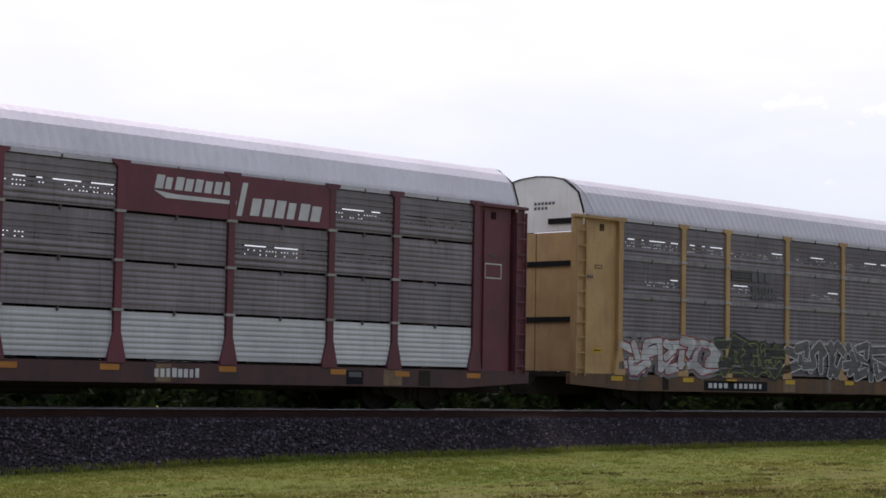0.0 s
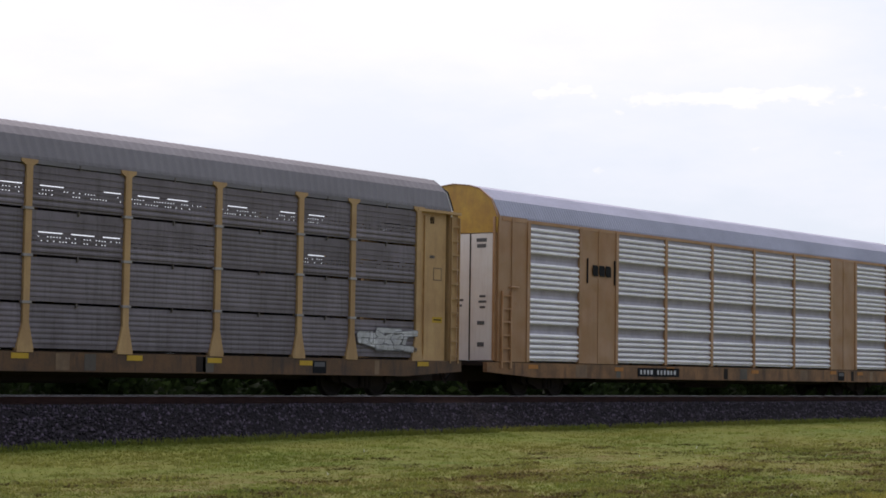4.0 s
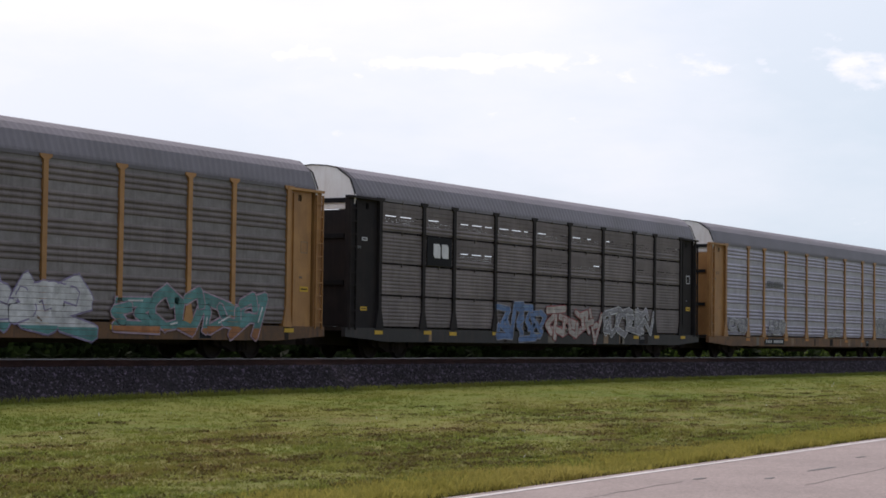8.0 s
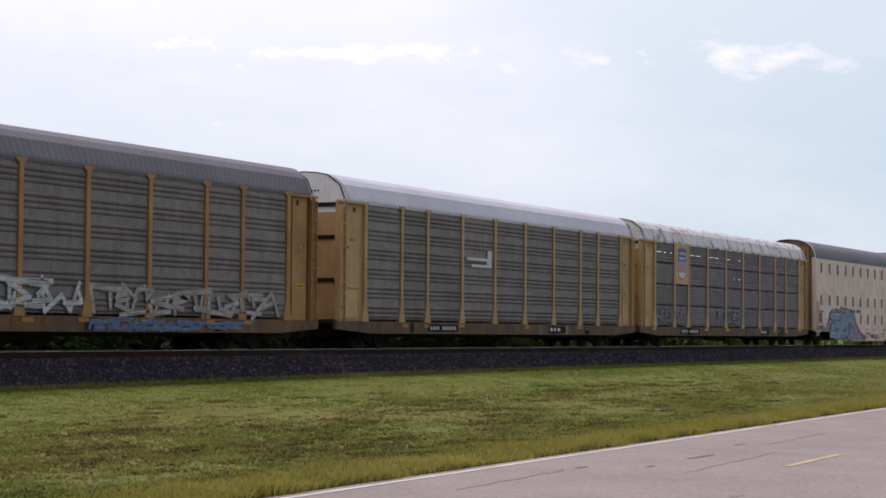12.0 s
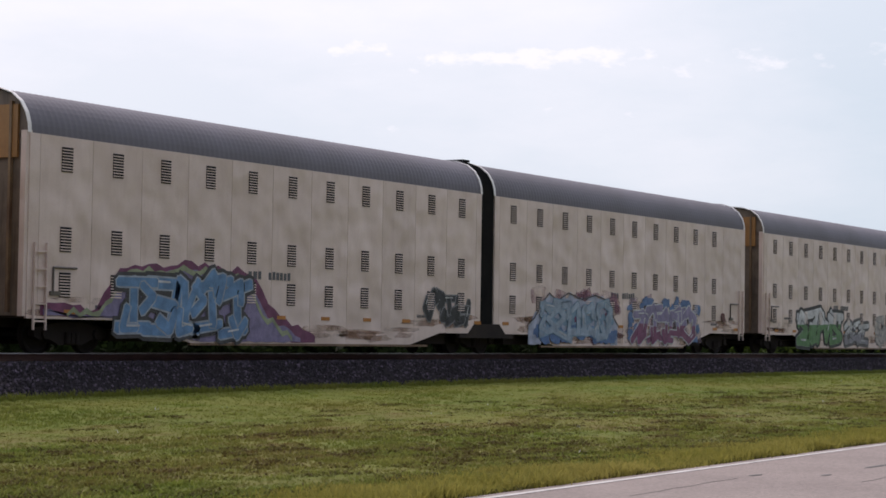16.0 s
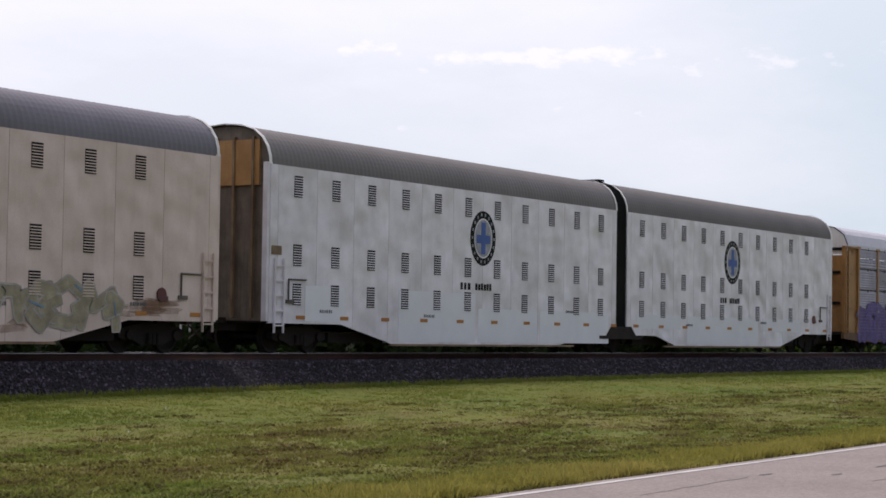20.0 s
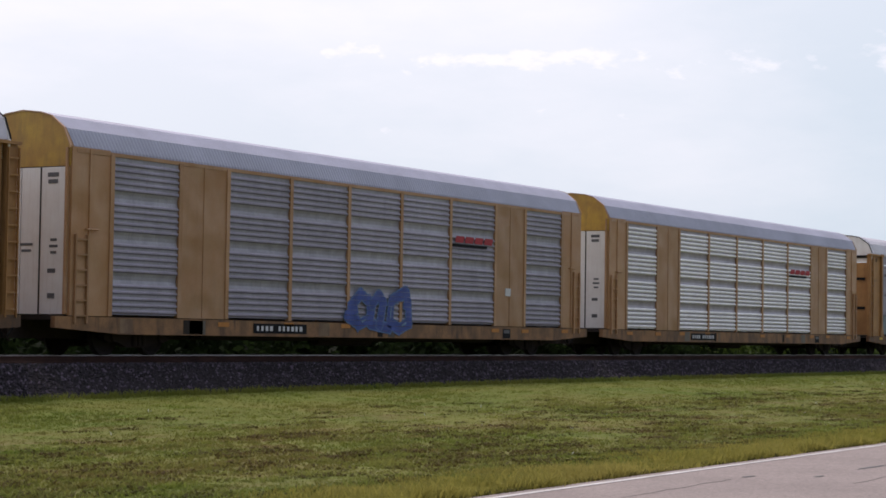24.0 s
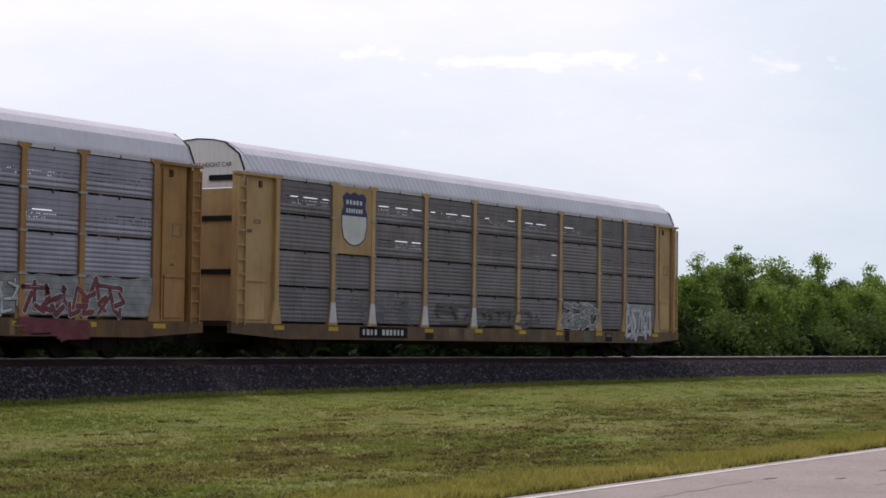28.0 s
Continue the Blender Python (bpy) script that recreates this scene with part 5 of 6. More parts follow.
c = CAR["d"]
graffiti(c, 9.4, 11.5, 1.15, 1.75, "white", "grey", None, 3, 25)
plate_number(c, -7.4, -5.0)

c = CAR["f"]
block_mark(c, -8.45, -7.40, 3.5, 3.82, P_BLACK, label="dark company emblem in a bracket frame")
for a, b in ((-8.71, -8.66), (-7.24, -7.19)):
    board(c, a, b, 3.28, 4.0, P_BLACK, "emblem_bracket", y=FRONT)
plate_number(c, -5.9, -3.45)

c = CAR["g"]
for a, b in ((-3.40, -2.60), (2.30, 3.00)):
    e = part("emblem", Shape().plate([(a, 3.25), (b - 0.1, 3.22), (b, 3.4), (b, 3.6), (b - 0.1, 3.74), (a + 0.1, 3.72), (a, 3.55)], FRONT - 0.004, FRONT), P_RED, c, "faded red emblem")
    for i in range(3):
        part("emblem_bar", Shape().box(a + 0.14, b - 0.18, FRONT - 0.008, FRONT - 0.003, 3.30 + i * 0.15, 3.36 + i * 0.15), SILVER_PANEL, e)
graffiti(c, -4.4, -0.7, 0.62, 2.0, "white", "lilac", None, 4, 31)
graffiti(c, -0.6, 0.8, 1.15, 1.8, "grey", "black", None, 2, 32)
plate_number(c, -6.6, -4.8, 0.6, 0.82, 6)

c = CAR["h"]
board(c, -8.95, -7.18, 3.0, 4.82, P_TAN, label="faded yellow panel with dark initials")
block_mark(c, -8.6, -7.45, 3.78, 4.15, P_BLACK, (3.62, 3.68), label="dark company emblem")
graffiti(c, -11.7, -5.0, 0.62, 2.25, "white", "black", "blue", 5, 41, shine="white", fat=1.35)
graffiti(c, -4.2, 3.2, 0.56, 1.95, "white", "lilac", None, 6, 42, low="teal", split=0.20, fat=1.25)
graffiti(c, 4.3, 10.4, 0.66, 1.85, "teal", "rose", None, 5, 43, shine="white", low="orange", split=0.15)

c = CAR["i"]
board(c, -8.85, -7.28, 2.95, 3.86, P_BLACK, label="black panel with white initials")
block_mark(c, -8.5, -7.45, 3.2, 3.65, P_WHITE, n=2, label="white company emblem")
graffiti(c, -4.2, -0.7, 0.60, 1.9, "blue", "pewter", None, 4, 51, shine="sky", fat=0.8)
graffiti(c, -0.2, 4.1, 0.62, 1.92, "faint", "red", None, 4, 52, shine="faint", fat=0.75)
graffiti(c, 4.4, 8.7, 0.85, 1.95, "pewter", "white", None, 4, 53, fat=0.7)

c = CAR["j"]
mark_bars("character_bar", -6.7, 3.18, 0.28, 8, 0.72, 0.3, random.Random(8), FRONT, P_GREY, c, "dark grey name on a pale band")
for a, b, z0, z1, col, sd in ((-11.2, -9.2, 1.1, 1.75, "pewter", 61), (-6.4, -4.4, 1.05, 1.7, "pewter", 62), (1.8, 3.4, 1.0, 1.45, "pewter", 63), (9.4, 11.6, 1.2, 2.1, "pewter", 64)):
    graffiti(c, a, b, z0, z1, col, "white", None, 3, sd, shine=col)
plate_number(c, -7.0, -4.5)

c = CAR["k"]
board(c, -6.9, -4.4, 3.05, 3.85, P_TAN, label="faded tan emblem panel")
block_mark(c, -6.3, -5.0, 3.25, 3.65, P_GREY, label="dark company emblem")
graffiti(c, -4.4, 0.9, 1.0, 1.95, "white", "pewter", None, 4, 71, fat=0.6)
graffiti(c, 1.6, 11.2, 0.98, 1.85, "faint", "pewter", None, 7, 75, fat=0.62)
graffiti(c, 1.6, 9.0, 0.56, 0.88, "blue", "sky", None, 9, 73, shine="grey")
board(c, -12.8, -12.3, 3.1, 3.6, P_YELLOW, "notice", "yellow notice", -HALF + 0.02)

c = CAR["l"]
part("emblem", Shape().plate([(-3.9, 3.35), (-2.1, 3.35), (-2.1, 3.65), (-1.75, 3.65), (-1.75, 3.0), (-3.5, 3.0), (-3.5, 3.1), (-2.2, 3.12), (-2.2, 3.24), (-3.9, 3.24)], FRONT - 0.004, FRONT + 0.002), P_WHITE, c, "white company emblem")
plate_number(c, 3.8, 5.5, 0.60, 0.86, 3)
plate_number(c, -7.0, -4.6)

c = CAR["m"]
board(c, -9.0, -7.05, 2.95, 4.82, PALE_YELLOW, label="yellow emblem panel")
shield(c, -8.62, -7.42, 3.2, 4.66, True)
graffiti(c, -2.5, 1.5, 1.15, 1.95, "pewter", "smoke", None, 5, 81, shine="pewter", fat=0.4)
graffiti(c, -11.5, -8.2, 1.1, 1.8, "pewter", "smoke", None, 5, 82, shine="smoke", fat=0.34)
plate_number(c, -8.2, -5.4)
plate_number(c, 4.4, 6.0, 0.60, 0.86, 3)

# the articulated carriers
FLAT = -HALF - 0.03


def am_number(car, x, z=1.98, m=P_GREY):
    mark_bars("character_bar", x, z, 0.22, 3, 0.75, 0.3, random.Random(int(x * 5)), FLAT, m, car, "dark grey mark")
    mark_bars("character_bar", x + 0.9, z, 0.22, 6, 0.6, 0.3, random.Random(int(x * 3)), FLAT, m, car, "dark grey number")


def am_details(car, seed, refl):
    rnd = random.Random(seed)
    for x in [-19.5 + 2.1 * i for i in range(10)] + [1.2 + 2.1 * i for i in range(10)]:
        part("reflector", shared("am_reflector", lambda: Shape().box(-0.2, 0.2, -0.012, 0.0, -0.05, 0.05), refl), None, car, "orange reflector", pose(x, -HALF - 0.02, 0.98))
    for x in (-18.6, -13.2, 17.6, 12.8, -4.2, 5.5):
        part("notice", bars_text(x, 1.0 + rnd.random() * 0.5, 0.09, 7, 0.7, 0.4, rnd, FLAT), P_GREY, car, "small stencilled notice")
    for x in (-20.2, 19.4):
        part("brake_step", Shape().box(x, x + 0.35, -HALF - 0.06, -HALF, 1.35, 1.45).tube((x + 0.1, -HALF - 0.05, 1.4), (x + 0.1, -HALF - 0.05, 2.0), 0.025, 5)
             .tube((x + 0.1, -HALF - 0.05, 2.0), (x + 0.9, -HALF - 0.05, 2.0), 0.025, 5), STEEL, car, "steel grab rail")
    part("hand_brake", Shape().tube((18.75, -HALF - 0.06, 1.45), (18.75, -HALF, 1.45), 0.18, 9).box(18.68, 19.0, -HALF - 0.05, -HALF, 1.30, 1.42), DULL_RED, car, "red hand brake wheel")
    part("lower_strip", Shape().box(-15.0, -3.6, -HALF - 0.035, -HALF + 0.05, 0.22, 0.28), RUSTY_TAN, car)
    part("lower_strip", Shape().box(3.6, 15.0, -HALF - 0.035, -HALF + 0.05, 0.22, 0.28), RUSTY_TAN, car)


c = CAR["p"]
am_details(c, 1, P_ORANGE)


def backing(car, spine, thick, col, y, seed, label):
    """A jagged sprayed backing: spine gives x and the height of its upper edge."""
    rnd = random.Random(seed)
    xs = [spine[0][0] + (spine[-1][0] - spine[0][0]) * i / 40 for i in range(41)]
    up = lambda x: next(za + (zb - za) * (x - a) / (b - a) for (a, za), (b, zb) in zip(spine, spine[1:]) if a <= x <= b + 1e-6)
    low = lambda x: 0.86 if x < -17.6 else max(0.30, 0.86 - 0.53 * (x + 17.6) / 2.6)
    top = [(x, up(x) + rnd.uniform(-0.10, 0.10)) for x in xs]
    bot = [(x, max(low(x), z - thick) + rnd.uniform(0.0, 0.04)) for x, z in reversed(top)]
    part("graffiti_backing", Shape().plate(top + bot, y, y + 0.004), spray(col, COLOURS[col]), car, label)


backing(c, ((-20.5, 1.15), (-18.6, 1.05), (-17.6, 2.15), (-15.0, 2.30), (-12.6, 2.20), (-11.4, 1.1), (-9.5, 0.42)), 0.55, "plum", FLAT, 5, "jagged plum sprayed edge")
backing(c, ((-20.4, 0.98), (-18.5, 0.90), (-17.4, 1.95), (-15.0, 2.08), (-12.8, 1.95), (-11.6, 0.92), (-10.2, 0.40)), 2.2, "lilac", FLAT - 0.006, 6, "lilac sprayed backing")
backing(c, ((-19.6, 1.0), (-18.3, 1.1), (-17.5, 2.06), (-15.0, 2.18), (-12.9, 2.06), (-12.0, 1.15), (-10.6, 0.45)), 0.16, "lime", FLAT - 0.009, 8, "pale lime sprayed edge")
graffiti(c, -17.7, -12.7, 0.42, 2.05, "azure", "pale", "grime", 5, 96, band=0, y=FLAT - 0.024, fat=0.92)
graffiti(c, -3.6, -1.2, 0.9, 1.9, "black", "grey", None, 3, 93, band=0, y=FLAT)
patches(c, 2.8, 9.4, 0.7, 2.15, "pink", 26, 0.45, 0.28, 94, FLAT, "pink overspray round the piece", True)
backing(c, ((2.7, 1.0), (3.5, 1.62), (4.1, 2.0), (4.8, 1.78), (5.6, 2.05), (6.6, 1.85), (7.6, 2.02), (8.4, 1.9), (9.3, 0.95)), 1.25, "ice", FLAT - 0.009, 31, "pale blue sprayed backing")
patches(c, 3.4, 8.8, 0.95, 1.35, "sky", 22, 0.34, 0.20, 96, FLAT - 0.014, "sky blue blotches")
patches(c, 3.3, 9.0, 0.46, 0.85, "blue", 26, 0.30, 0.17, 97, FLAT - 0.020, "blue blotches along the foot")
patches(c, 3.6, 8.6, 0.7, 1.7, "plum", 12, 0.10, 0.07, 98, FLAT - 0.026, "small plum marks")
paint_line(c, [(2.6, 0.95), (3.1, 1.2), (3.6, 1.68), (4.1, 2.04), (4.7, 1.8), (5.5, 2.08), (6.5, 1.88), (7.5, 2.05), (8.3, 1.92), (8.7, 1.5), (9.4, 0.95)], 0.022, "grime", FLAT - 0.03, "thin dark outline")
graffiti(c, 3.6, 8.6, 0.55, 1.85, "haze", "sky", None, 5, 99, band=0, y=FLAT - 0.030, shine="white", fat=0.75)
patches(c, 10.2, 16.4, 0.45, 1.95, "rose", 46, 0.40, 0.25, 95, FLAT, "rose sprayed ground", True)
for k, (a, b, z0, z1) in enumerate(((10.3, 11.0, 0.6, 1.7), (11.2, 12.4, 1.6, 2.0), (13.2, 14.6, 1.65, 2.05), (15.6, 16.3, 0.5, 1.7), (14.6, 15.6, 1.5, 1.9))):
    patches(c, a, b, z0, z1, "blue", 8, 0.22, 0.16, 200 + k, FLAT - 0.012, "blue rim of the piece")
graffiti(c, 10.8, 15.9, 0.42, 1.85, "lilac", "white", None, 5, 95, band=0, y=FLAT - 0.016, shine="white", low="plum", split=0.45, fat=0.9)
am_number(c, -12.6)
am_number(c, 8.8)
for k in ("p", "q"):                    # rust and road dirt along the foot of the cream sides
    for a, b, z0 in ((-20.3, -17.8, 0.92), (-15.0, -4.8, 0.42), (-4.0, -1.0, 0.80), (1.0, 4.0, 0.80), (4.8, 15.0, 0.42), (17.8, 20.3, 0.92)):
        patches(CAR[k], a, b, z0, z0 + 0.35, "rust", int((b - a) * 1.6) + 2, 0.8, 0.09, int(a * 3) + ord(k), FLAT + 0.006, "brown rust stain", True)
c = CAR["q"]
am_details(c, 2, P_ORANGE)
graffiti(c, -16.9, -11.6, 0.40, 2.0, "white", "black", "black", 4, 101, band=0, y=FLAT, low="green", split=0.58)
graffiti(c, -11.2, -8.0, 0.45, 1.65, "white", "black", "smoke", 3, 102, band=0, y=FLAT, low="pewter", split=0.42, fat=0.85)
graffiti(c, -6.8, -4.3, 0.45, 1.65, "faint", "grey", None, 3, 103, band=0, y=FLAT, shine="faint")
patches(c, -2.95, -1.35, 0.6, 1.7, "teal", 22, 0.34, 0.22, 104, FLAT, "faded teal square", True)
graffiti(c, -3.0, -1.2, 0.55, 1.8, "teal", "haze", None, 2, 104, band=0, y=FLAT - 0.006, shine="sky", fat=1.1)
graffiti(c, 5.7, 8.6, 0.45, 1.85, "white", "black", None, 4, 105, band=0, y=FLAT)
graffiti(c, 9.0, 12.3, 0.55, 1.9, "faint", "grey", None, 4, 106, band=0, y=FLAT, shine="faint")
graffiti(c, 12.6, 17.0, 0.55, 1.8, "tan", "faint", None, 4, 107, band=0, y=FLAT, shine="sky")
am_number(c, -12.6)
am_number(c, 8.9)
c = CAR["r"]
am_details(c, 3, P_ORANGE)
am_number(c, -11.1, 1.97, P_BLACK)
am_number(c, 8.7, 1.97, P_BLACK)
for cx in (-9.77, 9.85):
    ring = lambda a, b: [(cx + a * math.cos(q), 3.60 + b * math.sin(q)) for q in [2 * math.pi * i / 28 for i in range(28)]]
    e = part("emblem", Shape().plate(ring(0.78, 0.86), FLAT, FLAT + 0.02), P_BLACK, c, "round black emblem with a blue cross")
    part("emblem_ring", Shape().plate(ring(0.56, 0.63), FLAT - 0.004, FLAT + 0.002), AM_WHITE, e)
    part("emblem_field", Shape().plate(ring(0.51, 0.58), FLAT - 0.007, FLAT), spray("slate", (0.42, 0.42, 0.47)), e)
    part("emblem_cross", Shape().plate([(cx - 0.13, 3.1), (cx + 0.13, 3.1), (cx + 0.13, 3.44), (cx + 0.42, 3.44), (cx + 0.42, 3.70), (cx + 0.13, 3.70), (cx + 0.13, 4.1),
                                        (cx - 0.13, 4.1), (cx - 0.13, 3.70), (cx - 0.42, 3.70), (cx - 0.42, 3.44), (cx - 0.13, 3.44)], FLAT - 0.011, FLAT - 0.005), P_BLUE, e, "blue cross")
    for i in range(18):
        q = 2 * math.pi * i / 18
        x, z = cx + 0.67 * math.cos(q), 3.6 + 0.745 * math.sin(q)
        part("rim_mark", Shape().box(x - 0.04, x + 0.04, FLAT - 0.004, FLAT + 0.002, z - 0.045, z + 0.045), spray("dull_rim", (0.40, 0.40, 0.42)), e)
for a, b in ((-19.3, -17.4), (-14.6, -10.2), (-10.0, -6.2), (-6.0, -1.0), (1.2, 5.0), (5.6, 12.5), (13.0, 17.2)):
    z0 = 0.32 if -14.9 < a and b < 14.9 and not (-4 < a < 3) else 0.86
    part("repainted_patch", Shape().plate([(a, z0 + 0.02), (b, z0 + 0.02), (b, 1.85 if a < -10 else 1.4), (a, 1.85 if a < -10 else 1.4)], FLAT + 0.004, FLAT + 0.012), AM_FRESH, c, "fresher white patch of paint")
part("notice", Shape().box(-20.87, -20.42, FLAT, FLAT + 0.01, 2.64, 2.88), RUSTY_TAN, c, "brown plate")

for k in ("t", "w", "x", "l", "j"):     # raised lower panels and a ledge on the end panels
    for x0, x1 in ((12.12, 12.86), (-13.0, -12.15)):
        part("access_panel", Shape().box(x0, x1, -HALF + 0.012, -HALF + 0.042, 1.02, 2.02).box(x0 - 0.03, x1 + 0.03, -HALF - 0.02, -HALF + 0.042, 2.02, 2.07), YELLOW if k in "twj" else PALE_YELLOW, CAR[k], "raised panel with a narrow ledge")
c = CAR["t"]
part("board", ribbed(2.4, 2.94, 3.86, tier_ribs(2.94, 3.86, 7), 0.018), P_WHITE, c, "white-painted ribbed panel with a black mark", pose(-5.65, -HALF - 0.02, 0))
block_mark(c, -6.1, -4.9, 3.25, 3.62, P_BLACK, (3.08, 3.13), label="black company emblem")
patches(c, -11.5, -7.8, 0.8, 1.95, "purple", 30, 0.55, 0.32, 116, -HALF - 0.05, "purple sprayed ground", band=0.145)
graffiti(c, -11.6, -7.6, 0.62, 2.25, "violet", "purple", None, 3, 117, shine="plum", fat=1.3)
plate_number(c, -8.3, -6.4)
c = CAR["u"]
block_mark(c, 4.45, 6.85, 3.52, 3.72, P_RED, None, 4, label="red company emblem over a dark bar", slant=0.4)
board(c, 4.35, 6.5, 3.40, 3.47, P_BLACK, "emblem_bar", y=FRONT - 0.004)
graffiti(c, -1.3, 1.9, 0.72, 1.95, "cobalt", "blue", None, 3, 121, shine="sky")
board(c, 7.75, 8.1, 1.93, 2.18, P_WHITE, "notice", "white notice", -HALF - 0.04)
plate_number(c, -5.9, -3.45)
c = CAR["v"]
block_mark(c, 4.45, 6.85, 3.52, 3.72, P_RED, None, 4, label="red company emblem over a dark bar", slant=0.4)
board(c, 4.35, 6.5, 3.40, 3.47, P_BLACK, "emblem_bar", y=FRONT - 0.004)
plate_number(c, -5.95, -3.55)
c = CAR["w"]
board(c, -8.97, -7.15, 2.92, 4.82, YELLOW, label="yellow emblem panel")
shield(c, -8.45, -7.67, 3.5, 4.43, True)
for i, (a, b) in enumerate(zip(EDGES, EDGES[1:])):
    col, tone = ("teal_faded", (0.235, 0.315, 0.36)) if (a + b) / 2 < 4.3 else ("pale_faded", (0.36, 0.36, 0.39))
    rnd = random.Random(300 + i)
    rows = []
    for k in range(8):                       # follows the ribs, with an uneven top
        x, top = a + 0.08 + (b - a - 0.16) * k / 7, 1.93 + rnd.uniform(-0.06, 0.06)
        front = [(d, m * 0.145 + e) for m in range(7, 13) for d, e in ((0.038, 0.002), (0.047, 0.010), (0.047, 0.135), (0.038, 0.143))] + [(0.047, 1.90), (0.047, top)]
        rows.append([(x, -HALF - d, z) for d, z in front] + [(x, -HALF - 0.034, top), (x, -HALF - 0.034, front[0][1])])
    coat = Shape().loft(rows)
    part("faded_paint", coat, spray(col, tone), c, "faded pale teal spray coat" if col == "teal_faded" else "faded pale grey spray coat")
graffiti(c, -8.9, -6.0, 0.72, 1.9, "black", "white", None, 5, 131, shine="white", fat=1.0)
patches(c, -8.7, -6.1, 0.75, 1.8, "black", 16, 0.28, 0.22, 137, -HALF - 0.05, "black sprayed ground", band=0.145)
graffiti(c, -5.8, -1.6, 0.98, 1.9, "haze", "rose", None, 4, 132, shine="sky", fat=0.8)
graffiti(c, -1.5, 1.6, 0.52, 1.9, "plum_dark", "pewter", None, 4, 133, shine="plum", fat=0.8)
graffiti(c, 1.8, 4.2, 1.0, 1.85, "haze", "pewter", None, 3, 134, shine="sky", fat=0.7)
graffiti(c, 4.6, 6.9, 1.0, 1.9, "white", "black", None, 4, 135, fat=0.5)
graffiti(c, 7.2, 10.4, 0.98, 1.85, "maroon", "white", None, 5, 136, shine="pink", fat=0.72)
patches(c, 7.2, 9.6, 0.56, 0.86, "maroon", 14, 0.42, 0.13, 138, -HALF - 0.06, "maroon smear along the sill")
patches(c, -0.6, 1.4, 0.56, 0.82, "haze", 8, 0.42, 0.13, 139, -HALF - 0.056, "pale blue smear along the sill")
plate_number(c, -8.0, -5.4, 0.55, 0.76)
c = CAR["x"]
board(c, -8.97, -7.15, 2.92, 4.82, PALE_YELLOW, label="yellow emblem panel")
shield(c, -8.68, -7.44, 3.18, 4.64, False)
graffiti(c, 4.4, 6.9, 0.98, 1.85, "grey", "white", None, 4, 141)
part("painted_square", Shape().box(9.15, 11.2, -HALF - 0.05, -HALF - 0.044, 0.98, 1.9), spray("pale_grey", (0.40, 0.41, 0.44)), c, "pale painted square")
graffiti(c, 9.2, 11.1, 0.62, 1.85, "white", "lilac", None, 4, 142, y=-HALF - 0.06)
graffiti(c, -3.3, 2.5, 0.98, 1.6, "smoke", "grime", None, 4, 143, shine="smoke", fat=0.55)
patches(c, -8.6, -4.4, 1.1, 1.7, "pewter", 14, 0.4, 0.25, 144, -HALF - 0.03, "pale rubbed-out paint", True)
plate_number(c, -7.7, -5.2, 0.58, 0.90)
for e in EDGES[1:5]:
    part("bare_foot", Shape().plate([(e - 0.10, 1.55), (e - 0.18, 0.98), (e + 0.18, 0.98), (e + 0.10, 1.55)], -HALF - 0.066, -HALF - 0.05), P_WHITE, c, "white primed post foot")


# writing on the white gables
def gable_words(car, words, y, z, size):
    d = bpy.data.curves.new("words", 'FONT')
    d.body, d.size, d.align_x, d.extrude = words, size, 'CENTER', 0.002
    tmp = bpy.data.objects.new("words", d)
    bpy.context.scene.collection.objects.link(tmp)
    me = bpy.data.meshes.new_from_object(tmp)
    bpy.data.objects.remove(tmp)
    me.materials.clear()
    me.materials.append(P_GREY)
    m = Matrix(((0, 0, -1, -13.16), (-1, 0, 0, y), (0, 1, 0, z), (0, 0, 0, 1)))
    part("lettering", me, None, car, "grey stencilled words", m)


gable_words(CAR["x"], "EXCESS HEIGHT CAR", -0.35, 5.02, 0.17)
for k in ("t", "b", "d", "l"):
    for z, n in ((5.16, 6), (5.04, 4)):
        for i in range(n):
            part("character_bar", Shape().box(-13.158, -13.152, 0.0 - i * 0.12, 0.08 - i * 0.12, z, z + 0.07), P_GREY, CAR[k])


# ---- stones, grass, trees ----
def scatter_stones():
    rs = np.random.RandomState(3)
    n = 52000
    x = 14 + 118 * rs.rand(n) ** 1.5
    y = 29.1 + 2.45 * rs.rand(n)
    z = np.interp(y, [29.0, 29.74, 31.1, 31.4, 31.6], [-0.06, 0.29, 0.92, 0.97, 0.97])
    base = np.array([(1, 0, 0), (0, 1, 0), (-1, 0, 0), (0, -1, 0), (0, 0, 1), (0, 0, -1)], float)
    r = (0.022 + 0.03 * rs.rand(n))[:, None, None]
    v = base[None] * (0.65 + 0.7 * rs.rand(n, 6, 1)) * r
    a = rs.rand(n) * 6.283
    c, s = np.cos(a)[:, None], np.sin(a)[:, None]
    v = np.stack([v[:, :, 0] * c - v[:, :, 1] * s, v[:, :, 0] * s + v[:, :, 1] * c, v[:, :, 2]], 2)
    v += np.stack([x, y, z + 0.012], 1)[:, None, :]
    f = np.array([(0, 1, 4), (1, 2, 4), (2, 3, 4), (3, 0, 4), (1, 0, 5), (2, 1, 5), (3, 2, 5), (0, 3, 5)])
    faces = (np.arange(n)[:, None, None] * 6 + f[None]).reshape(-1, 3)
    me = bpy.data.meshes.new("ballast_stones")
    me.from_pydata(v.reshape(-1, 3).tolist(), [], faces.tolist())
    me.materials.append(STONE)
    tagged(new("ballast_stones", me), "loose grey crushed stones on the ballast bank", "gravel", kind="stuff")


